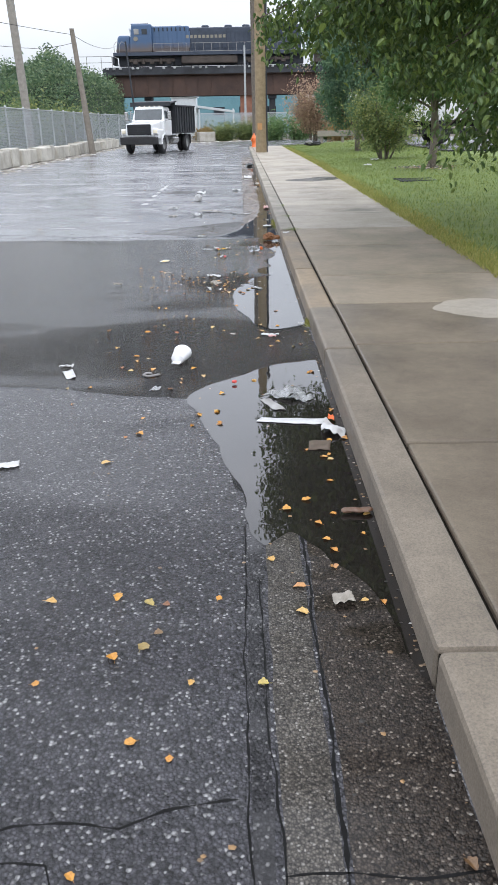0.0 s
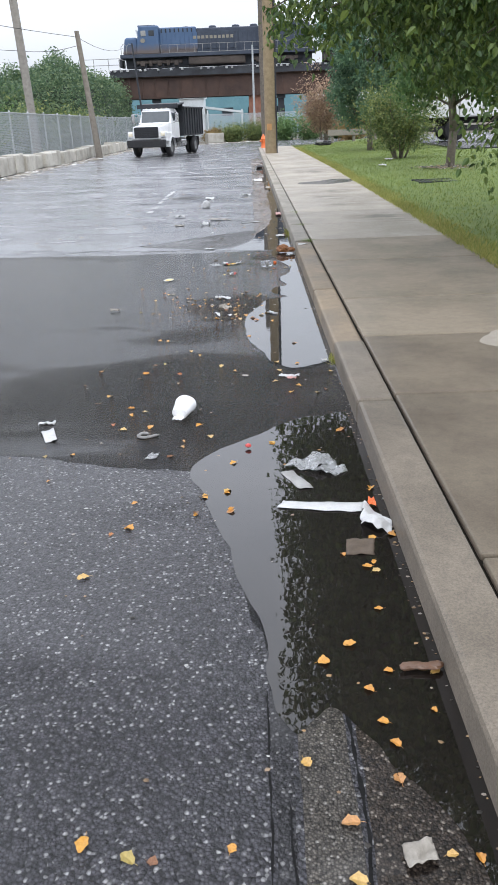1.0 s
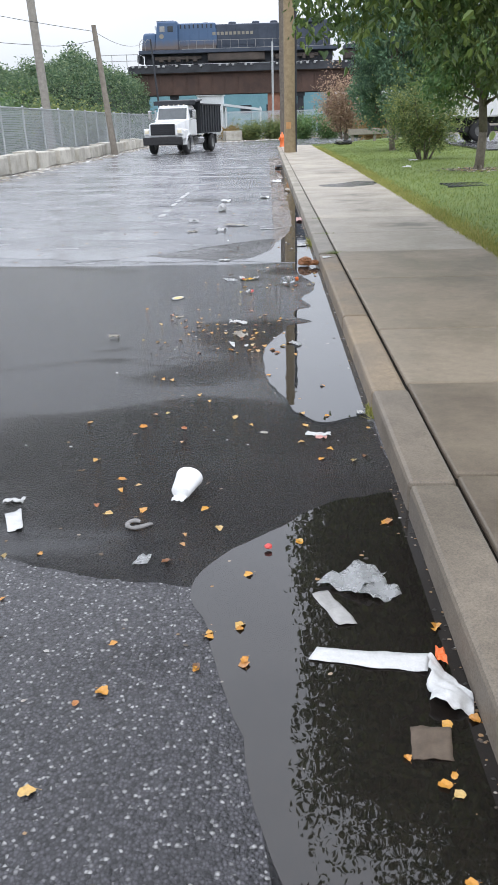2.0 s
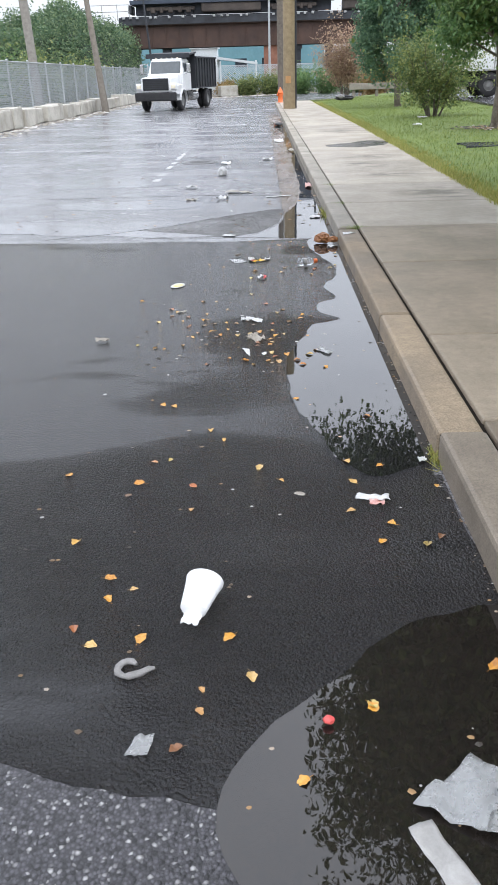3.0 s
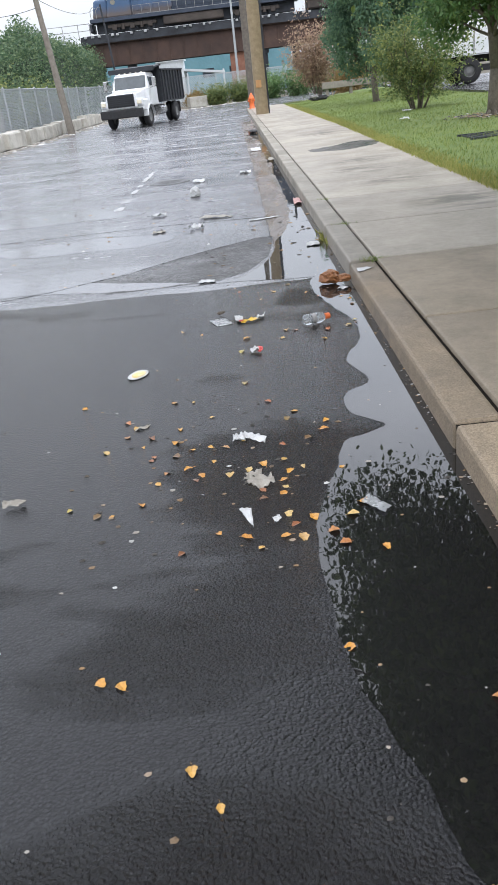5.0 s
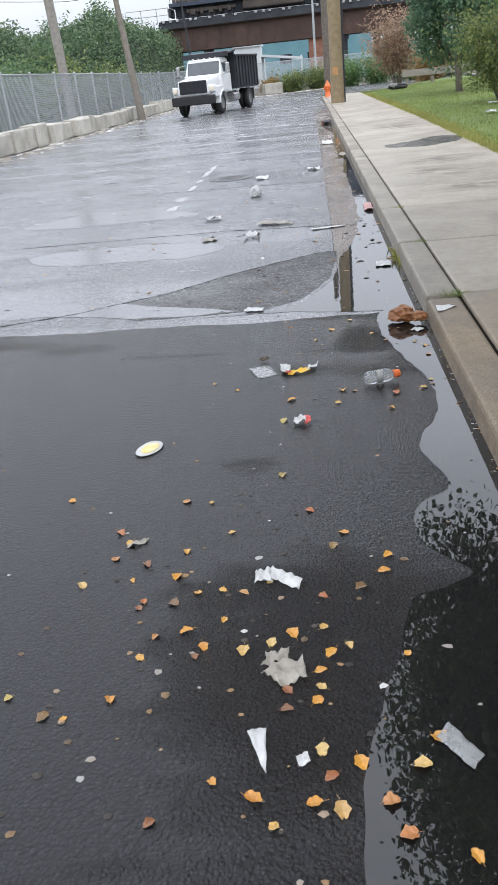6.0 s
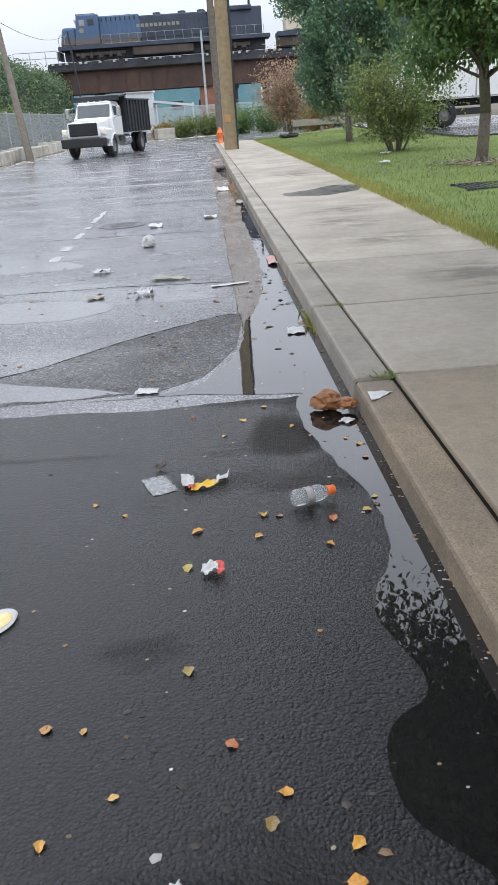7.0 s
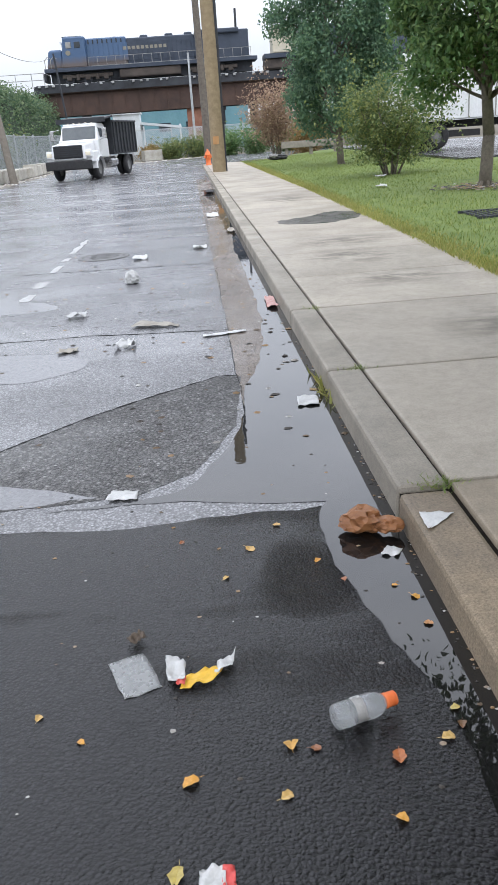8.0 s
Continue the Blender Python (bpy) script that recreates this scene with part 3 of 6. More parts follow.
for x in (-19.5, -17.8):
    rod(bm, (x, -0.2, 6.9), (x, -0.2, 9.05), 0.035)
part("handrail", bm, M_TIE, bridge)
for x in (-14.4, -10.9, 3.9, 7.4, 12.4, 17.0):
    bm = bmesh.new()
    box(bm, (x, 0.6, (ZB - 0.1) / 2), (0.62, 0.5, ZB + 0.1))
    for sx in (-0.32, 0.32):
        box(bm, (x + sx, 0.6, (ZB - 0.1) / 2), (0.07, 0.75, ZB + 0.1))
    box(bm, (x, 0.6, ZB - 0.25), (1.0, 0.9, 0.4))
    part("column", bm, M_STEEL_DK, bridge)
bm = bmesh.new()
box(bm, (0.9, 1.4, ZB / 2 - 0.05), (1.7, 2.6, ZB + 0.05), (0, 0, 0), 0.03)
part("pier", bm, M_BRICK, bridge, "red brick pier")
bm = bmesh.new()
box(bm, (-19.2, 3, 3.4), (6.4, 7, 7.0), (0, 0, 0), 0.05)
part("abutment", bm, M_BLOCK, bridge, "stained concrete abutment")

# buildings beyond the bridge
M_TEAL = plain("teal_cladding", (0.10, 0.23, 0.27), (0.15, 0.30, 0.34), 0.7, 0.3)
M_WHITE = plain("white_painted_panels", (0.55, 0.60, 0.62), (0.72, 0.76, 0.78), 0.6, 0.6)
M_DARKWIN = plain("dark_window_glass", (0.015, 0.02, 0.025), (0.04, 0.05, 0.06), 0.15, 0.6)
M_ROOF = plain("grey_roof", (0.18, 0.2, 0.22), (0.28, 0.3, 0.32), 0.8, 0.4)
M_FARTREE = leafy("far_wood_leaves", (0.06, 0.10, 0.075), (0.09, 0.14, 0.10), (0.13, 0.18, 0.12))
b = thing("warehouse", "teal clad warehouse seen under the bridge", "building", pose(-12, 150, 0))
bm = bmesh.new()
box(bm, (0, 0, 3.4), (44, 14, 6.8))
part("wall", bm, M_TEAL, b)
bm = bmesh.new()
box(bm, (0, 0, 6.95), (44.6, 14.6, 0.3))
part("roof", bm, M_ROOF, b)
for k in range(9):
    bm = bmesh.new()
    box(bm, (-18 + k * 4.4, -7.02, 3.6), (1.9, 0.1, 1.3), (0, 0, 0), 0.02)
    part("window", bm, M_DARKWIN, b)
b = thing("shed", "white panelled shed beside the warehouse", "building", pose(-8.2, 124, 0))
bm = bmesh.new()
box(bm, (0, 0, 2.6), (3.6, 4, 5.2))
box(bm, (0, 0, 5.3), (4.0, 4.4, 0.18))
part("wall", bm, M_WHITE, b)
bm = bmesh.new()
box(bm, (-0.5, -2.02, 1.3), (1.0, 0.06, 2.4))
part("door", bm, M_ROOF, b)
bm = bmesh.new()
box(bm, (4.6, 0, 3.6), (5.6, 4, 0.3), (0, 8, 0))
for x in (2.2, 7.2):
    rod(bm, (x, -1.8, 0), (x, -1.8, 3.6), 0.12)
part("canopy", bm, M_WHITE, b)
b = thing("depot", "low pale depot building far down the street", "building", pose(5, 190, 0))
bm = bmesh.new()
box(bm, (0, 0, 2.2), (26, 12, 4.4))
part("wall", bm, M_TEAL, b)
bm = bmesh.new()
box(bm, (0, 0, 4.5), (26.6, 12.6, 0.25))
part("roof", bm, M_ROOF, b)


# ---- locomotive ----
M_LOCO_DK = plain("sooty_blue_black_paint", (0.026, 0.038, 0.060), (0.055, 0.07, 0.10), 0.7, 0.6)
M_GRIME = plain("brown_brake_grime", (0.05, 0.042, 0.038), (0.10, 0.082, 0.07), 0.9, 0.9)
# the blue is lightened for distance haze; the brown low down is grime
n_loco = Nodes("hazed_blue_paint_with_grime")
low_n = n_loco.t.nodes.new("ShaderNodeMapRange")
low_n.inputs["From Min"].default_value, low_n.inputs["From Max"].default_value = 2.5, 3.3
n_loco.put(low_n.inputs["Value"], n_loco.math("ADD", n_loco.axis(n_loco.obj, 2), n_loco.noise(1.2, 4, 0.6, n_loco.obj)))
n_loco.set(Base_Color=n_loco.mix(low_n.outputs[0], (0.11, 0.09, 0.085), n_loco.mix(n_loco.noise(0.7, 5, 0.6, n_loco.obj), (0.035, 0.08, 0.17), (0.07, 0.125, 0.22))), Roughness=0.5)
M_LOCO = n_loco.bump(n_loco.noise(6, 3, 0.6, n_loco.obj), 0.1, 0.01).mat
M_GOLD = plain("dulled_gold_paint", (0.20, 0.19, 0.16), (0.28, 0.26, 0.2), 0.6, 2)
M_PALE = plain("pale_rail_paint", (0.24, 0.24, 0.23), (0.36, 0.36, 0.34), 0.6, 2)
M_CREAM = plain("cream_wagon_paint", (0.50, 0.46, 0.36), (0.62, 0.58, 0.47), 0.7, 0.7)
LOCO_X = -15.0
loco = thing("locomotive", "dark blue freight locomotive with gold lettering on the bridge", "locomotive", pose(LOCO_X, BY + 0.65, ZR) @ Matrix.Diagonal((1.045, 1, 0.93, 1)))
bm = bmesh.new()
box(bm, (11.2, 1.55, 1.45), (22.0, 3.0, 0.42), (0, 0, 0), 0.03)
part("frame", bm, M_LOCO_DK, loco, "sooty dark underframe")
bm = bmesh.new()
box(bm, (1.35, 1.55, 2.6), (1.7, 2.4, 2.0), (0, 0, 0), 0.25, 3)
for v in bm.verts:
    if v.co.x < 1.4 and v.co.z > 2.4:
        v.co.x += 0.28 * (v.co.z - 2.4)
part("nose", bm, M_LOCO, loco)
bm = bmesh.new()
got = box(bm, (3.35, 1.55, 3.2), (2.6, 3.0, 3.2), (0, 0, 0), 0.16, 2)
for v in bm.verts:
    if v.co.x < 2.4 and v.co.z > 3.6:
        v.co.x += 0.35
cab = part("cab", bm, M_LOCO, loco)
for x, w in ((2.95, 0.55), (3.85, 0.6)):
    bm = bmesh.new()
    box(bm, (x, 0.035, 3.95), (w, 0.06, 0.62), (0, 0, 0), 0.02)
    part("window", bm, M_PALE if w < 0.58 else M_DARKWIN, cab)
# white paint on the panes takes the place of reflected sky
for yy in (0.8, 2.2):
    bm = bmesh.new()
    box(bm, (2.2, yy, 4.1), (0.1, 0.9, 0.6), (0, -14, 0), 0.02)
    part("windscreen", bm, M_WHITE, cab, "windscreen with its reflection painted pale")
bm = bmesh.new()
box(bm, (3.3, 1.55, 4.86), (2.0, 1.6, 0.16), (0, 0, 0), 0.05)
part("roof_unit", bm, M_LOCO_DK, cab)
bm = bmesh.new()
box(bm, (6.7, 1.55, 3.1), (4.2, 2.1, 2.95), (0, 0, 0), 0.14, 2)
part("hood", bm, M_LOCO, loco)
bm = bmesh.new()
box(bm, (12.3, 1.55, 3.0), (7.0, 2.0, 2.75), (0, 0, 0), 0.14, 2)
part("hood", bm, M_LOCO_DK, loco)
bm = bmesh.new()
box(bm, (18.6, 1.55, 3.1), (5.6, 2.5, 2.9), (0, 0, 0), 0.12, 2)
box(bm, (18.2, 1.55, 4.45), (4.4, 3.05, 0.5), (0, 0, 0), 0.12, 2)
part("radiator", bm, M_LOCO_DK, loco, "blue black radiator section with flared top")
for x in (7.6, 10.6, 13.2, 15.2):
    bm = bmesh.new()
    lathe(bm, [(0.0, 0.28), (0.35, 0.28), (0.42, 0.2), (0.42, 0)], 12, pose(x, 1.55, 4.4))
    part("roof_fan", bm, M_LOCO_DK, loco)
for k in range(22):
    bm = bmesh.new()
    box(bm, (5.2 + k * 0.5, 0.5 + (0.02 if k > 7 else -0.02), 3.0), (0.4, 0.05, 1.9), (0, 0, 0), 0.015)
    part("hood_door", bm, M_LOCO if k < 8 else M_LOCO_DK, loco)
for k in range(8):
    bm = bmesh.new()
    box(bm, (4.95 + k * 0.48, 0.47, 4.2), (0.14, 0.05, 0.42))
    part("vent", bm, M_DARKWIN, loco)
bm = bmesh.new()
box(bm, (11.2, 1.55, 0.75), (21.0, 1.3, 1.2))
part("bogie_frame", bm, M_STEEL_DK, loco)
bm = bmesh.new()
box(bm, (11.0, 1.55, 0.75), (6.4, 2.7, 1.0), (0, 0, 0), 0.2, 3)
part("fuel_tank", bm, M_GRIME, loco, "grimy brown fuel tank")
wheel_bm = bmesh.new()
lathe(wheel_bm, [(0.0, -0.07), (0.3, -0.07), (0.36, -0.02), (0.5, -0.06), (0.53, 0.0), (0.5, 0.08), (0.0, 0.08)], 20, pose(0, 0, 0, 90))
wheel_me = None
for k, x in enumerate((2.6, 4.5, 6.4, 15.6, 17.5, 19.4)):
    if wheel_me is None:
        w = part("wheel", wheel_bm, M_STEEL_DK, loco)
        wheel_me = w.data
    else:
        w = new("wheel", wheel_me)
        w.parent = loco
    w.location = (x, 0.75, 0.5)
for x in (4.5, 17.5):
    bm = bmesh.new()
    box(bm, (x, 0.55, 0.75), (5.2, 0.2, 0.4), (0, 0, 0), 0.06)
    for dx in (-1.9, 0, 1.9):
        box(bm, (x + dx, 0.5, 0.6), (0.5, 0.24, 0.6), (0, 0, 0), 0.06)
    for dx in (-1.0, 1.0):
        rod(bm, (x + dx, 0.5, 0.35), (x + dx, 0.5, 0.95), 0.18)
    part("truck_frame", bm, M_GRIME, loco)
bm = bmesh.new()
box(bm, (0.15, 1.55, 0.75), (0.35, 2.9, 0.9), (0, 0, 0), 0.06)
part("pilot", bm, M_STEEL_DK, loco, "black snow plough pilot")
bm = bmesh.new()
for k in range(19):
    rod(bm, (4.8 + k * 0.93, 0.1, 1.6), (4.8 + k * 0.93, 0.1, 2.6), 0.02, seg=5)
rod(bm, (4.8, 0.1, 2.6), (21.6, 0.1, 2.6), 0.022, seg=5)
rod(bm, (5.0, 0.1, 1.68), (21.6, 0.1, 1.68), 0.03, seg=5)
part("handrail", bm, M_PALE, loco, "pale walkway handrail")
bm = bmesh.new()
for x in (0.35, 0.95):
    pts = [(x, 0.2, 1.3), (x, 0.12, 2.5), (x + 0.3, 0.15, 2.9), (x + 0.6, 0.3, 2.7)]
    for a, c in zip(pts, pts[1:]):
        rod(bm, a, c, 0.035, seg=6)
part("handrail", bm, M_PALE, loco, "pale curved grab rails by the steps")
for k, w in enumerate((0.35, 0.3, 0.34, 0.3, 0.34, 0.3, 0.32, 0.3, 0.34, 0.3)):
    bm = bmesh.new()
    box(bm, (8.6 + k * 0.46, 0.455 if k < 1 else 0.49, 3.35), (w, 0.03, 0.34))
    part("lettering", bm, M_GOLD, loco, "dulled gold lettering bar")
bm = bmesh.new()
lathe(bm, [(0.0, 0.02), (0.26, 0.02), (0.26, 0.0)], 20, pose(2.85, 0.0, 3.15, 90))
part("emblem", bm, M_GOLD, loco, "round gold emblem")
# the next unit behind it
wag = thing("locomotive", "second black and cream freight locomotive coupled behind", "locomotive", pose(9.0, BY + 0.65, ZR))
bm = bmesh.new()
box(bm, (11, 1.55, 1.4), (22, 3.0, 0.45))
box(bm, (13, 1.55, 2.9), (15, 2.2, 2.6), (0, 0, 0), 0.12, 2)
part("body", bm, M_LOCO_DK, wag)
bm = bmesh.new()
box(bm, (2.2, 1.55, 3.0), (2.6, 2.9, 2.7), (0, 0, 0), 0.12, 2)
cab = part("cab", bm, M_CREAM, wag, "cream painted cab")
bm = bmesh.new()
box(bm, (2.2, 0.08, 3.5), (1.1, 0.06, 0.6))
part("window", bm, M_DARKWIN, cab)
bm = bmesh.new()
box(bm, (10.5, 1.55, 0.65), (21, 2.4, 1.15), (0, 0, 0), 0.15)
part("underframe", bm, M_GRIME, wag)
bm = bmesh.new()
rod(bm, (-0.3, 3.0, 4.2), (-0.25, 3.0, 11.2), 0.13)
solo("signal_mast", bm, M_STEEL_DK, "black iron mast behind the locomotives", "mast", pose(6.6, BY + 2.2, 3.5))


# ---- fence, blocks, poles ----
M_GALV = plain("galvanised_steel", (0.38, 0.40, 0.41), (0.52, 0.54, 0.55), 0.45, 4, 0.6)
M_WIRE = plain("weathered_zinc_wire", (0.42, 0.45, 0.47), (0.58, 0.61, 0.63), 0.6, 4)
M_POLE = plain("pale_pole_wood", (0.22, 0.165, 0.095), (0.33, 0.255, 0.155), 0.85, 5, bump=0.4)
M_POLE_GY = plain("silvered_pole_wood", (0.22, 0.205, 0.18), (0.34, 0.32, 0.285), 0.9, 5, bump=0.4)
M_POLE_MID = plain("weathered_pole_wood", (0.17, 0.15, 0.125), (0.27, 0.24, 0.20), 0.9, 5, bump=0.4)
M_POLE_DK = plain("grey_brown_pole_wood", (0.10, 0.085, 0.07), (0.18, 0.155, 0.125), 0.9, 5, bump=0.4)
M_ORANGE = plain("orange_hydrant_paint", (0.75, 0.14, 0.03), (0.85, 0.22, 0.06), 0.5, 6)
M_FADED = plain("faded_orange_paint", (0.45, 0.22, 0.08), (0.5, 0.3, 0.14), 0.8, 6)
M_BLACK = plain("black_rubber", (0.012, 0.012, 0.013), (0.03, 0.03, 0.032), 0.75, 8)


def wire_panel(bm, length, z0, z1, pitch=0.16, r=0.009):
    """Crossed wires of a chain-link panel along x."""
    h = z1 - z0
    n = int((length + h) / pitch)
    for k in range(n + 1):
        for sgn in (1, -1):
            a = k * pitch - h
            u0, u1 = max(a, 0), min(a + h, length)
            if u1 - u0 < 0.05:
                continue
            p, q = (u0, z0 + (u0 - a)), (u1, z0 + (u1 - a))
            if sgn < 0:
                p, q = (length - p[0], p[1]), (length - q[0], q[1])
            dx, dz = q[0] - p[0], q[1] - p[1]
            L = math.hypot(dx, dz)
            ox, oz = -dz / L * r, dx / L * r
            y = 0.006 * sgn
            vs = [bm.verts.new(v) for v in ((p[0] + ox, y, p[1] + oz), (q[0] + ox, y, q[1] + oz), (q[0] - ox, y, q[1] - oz), (p[0] - ox, y, p[1] - oz))]
            bm.faces.new(vs)
            top = [bm.verts.new((v.co.x, v.co.y + 0.008, v.co.z)) for v in vs]
            bm.faces.new(top)
    return bm


def fence_run(label, pts, step, z1=2.4, pitch=0.16, r=0.009):
    """Posts, top rail and wire panels along a line on the plan."""
    root = thing("chain_link_fence", label, "fence", pose(0, 0, 0), kind="structure")
    for (x0, y0), (x1, y1) in zip(pts, pts[1:]):
        d = Vector((x1 - x0, y1 - y0))
        n = max(1, round(d.length / step))
        ang = math.degrees(math.atan2(d.y, d.x))
        for k in range(n):
            p = Vector((x0, y0)) + d * (k / n)
            bm = rod(bmesh.new(), (0, 0, 0), (0, 0, z1 + 0.05), 0.042, seg=8)
            bmesh.ops.create_uvsphere(bm, u_segments=8, v_segments=4, radius=0.055, matrix=pose(0, 0, z1 + 0.05))
            part("post", bm, M_GALV, root).location = (p.x, p.y, 0)
            L = d.length / n
            bm = rod(bmesh.new(), (0, 0, z1), (L, 0, z1), 0.028, seg=6)
            part("top_rail", bm, M_GALV, root).matrix_local = pose(p.x, p.y, 0, 0, 0, ang)
            bm = wire_panel(bmesh.new(), L, 0.12, z1, pitch, r)
            part("wire_mesh", bm, M_WIRE, root).matrix_local = pose(p.x, p.y, 0, 0, 0, ang)
    return root


fence_run("galvanised chain-link fence behind concrete blocks", [(-10.35, 22), (-10.35, 64), (-9.2, 70)], 3.0, 2.35, 0.13, 0.010)
fence_run("galvanised chain-link fence across the bend", [(-9.2, 70), (-5, 80.5), (2, 82.5), (14, 83)], 3.0, 2.5, 0.16, 0.015)


def block(label, x, y, sx, sy, sz, rz, seed):
    rng = random.Random(seed)
    bm = box(bmesh.new(), (0, 0, sz / 2), (sx, sy, sz), (0, 0, 0), 0.05, 2)
    for v in bm.verts:
        v.co += Vector((rng.uniform(-1, 1), rng.uniform(-1, 1), rng.uniform(-1, 1) if v.co.z > 0.1 else 0)) * 0.02
    solo("concrete_block", bm, M_BLOCK, label, "concrete block", pose(x, y, 0, 0, 0, rz), "blocks along the fence")


rng = random.Random(8)
y = 20.0
while y < 64:
    L = rng.uniform(1.3, 2.2)
    block("weathered pale concrete block by the fence", -9.75 + rng.uniform(-0.12, 0.1), y + L / 2, 0.62, L - rng.choice((0.06, 0.1, 0.5)), rng.uniform(0.55, 0.75), rng.uniform(-3, 3), int(y * 10))
    y += L
for x, y, s in ((-9.3, 68, 1.1), (-8.2, 71.5, 0.9), (-7.1, 74.3, 1.3), (-5.5, 77.3, 1.0), (-3.3, 79, 1.7)):
    block("weathered pale concrete block by the fence", x, y, s, 0.7, 0.65 + 0.2 * (s > 1.2), rng.uniform(-12, 30), int(y))


def pole(name, label, x, y, base_r, top_r, h, material, lean=(0, 0), z=0.0):
    bm = bmesh.new()
    lathe(bm, [(base_r * (1 - 0.02 * (k % 3)) + (top_r - base_r) * k / 10, h * k / 10) for k in range(11)], 16)
    for v in bm.verts:
        v.co.x += lean[0] * v.co.z
        v.co.y += lean[1] * v.co.z
    root = thing(name, label, "pole", pose(x, y, z))
    part("shaft", bm, material, root, smooth=True)
    return root


p1 = pole("utility_pole", "weathered tan wooden utility pole at the kerb", 1.08, 42.3, 0.29, 0.24, 13, M_POLE, (-0.004, 0), 0.12)
# dark strip up the right side of the shaft
bm = box(bmesh.new(), (0.27, 0.02, 6), (0.12, 0.2, 12), (0, 0, 0), 0.02)
part("dark_strip", bm, M_STEEL_DK, p1, "dark upright strip on the pole's right side")
bm = box(bmesh.new(), (-0.07, -0.285, 1.25), (0.24, 0.03, 0.3), (0, 0, 0), 0.006)
part("paint_tag", bm, M_FADED, p1, "faded orange paint blotch")
p2 = pole("utility_pole", "dark grey wooden utility pole with a crossarm", 1.25, 66.5, 0.27, 0.2, 15, M_POLE_DK, (-0.01, 0))
bm = box(bmesh.new(), (-1.0, 0, 11.2), (2.0, 0.12, 0.14))
part("crossarm", bm, M_POLE_DK, p2)
p3 = pole("utility_pole", "leaning short wooden pole by the fence", -8.75, 48.5, 0.2, 0.13, 6.6, M_POLE_MID, (-0.085, 0))
p4 = pole("utility_pole", "tall leaning wooden pole behind the fence", -11.9, 47, 0.24, 0.2, 14, M_POLE_GY, (-0.035, 0))
bm = rod(bmesh.new(), (0, 0, 0), (0, 0, 8.6), 0.13, 0.09, 10)
solo("lamp_post", bm, M_GALV, "slim pale metal post by the bridge", "post", pose(0.55, 84, 0))
bm = rod(bmesh.new(), (0, 0, 0), (-0.6, 0, 8.4), 0.1, 0.07, 10)
solo("lamp_post", bm, M_STEEL_DK, "slim dark metal post before the bridge", "post", pose(-9.4, 76, 0))

h = thing("fire_hydrant", "orange fire hydrant at the kerb by the pole", "hydrant", pose(0.86, 52, 0.1))
bm = lathe(bmesh.new(), [(0.0, 0), (0.19, 0), (0.19, 0.05), (0.14, 0.08), (0.13, 0.5), (0.17, 0.52), (0.17, 0.57), (0.14, 0.6), (0.10, 0.72), (0.04, 0.78), (0.04, 0.84), (0.0, 0.84)], 18)
part("barrel", bm, M_ORANGE, h, smooth=True)
for a in (0, 180, 270):
    bm = rod(bmesh.new(), (0.1, 0, 0), (0.21, 0, 0), 0.065, 0.06, 10)
    part("nozzle_cap", bm, M_ORANGE, h).matrix_local = pose(0, 0, 0.45, 0, 0, a)


# ---- dump truck ----
M_TRUCK_W = plain("white_cab_paint", (0.72, 0.73, 0.74), (0.82, 0.83, 0.84), 0.35, 1.5, bump=0.03, coat=0.5)
M_TRUCK_B = plain("black_dump_body", (0.012, 0.014, 0.018), (0.03, 0.034, 0.042), 0.6, 1.5)
M_GLASS_T = plain("windscreen_glass", (0.03, 0.04, 0.045), (0.06, 0.075, 0.08), 0.08, 1.0, bump=0.0, coat=1.0)
M_LENS = plain("headlamp_lens", (0.75, 0.68, 0.5), (0.9, 0.85, 0.7), 0.2, 4)
M_RIM = plain("dusty_grey_rim", (0.14, 0.14, 0.14), (0.24, 0.24, 0.235), 0.6, 6)
M_CHROME = plain("dull_chrome", (0.5, 0.5, 0.5), (0.62, 0.62, 0.62), 0.25, 4, 0.9)


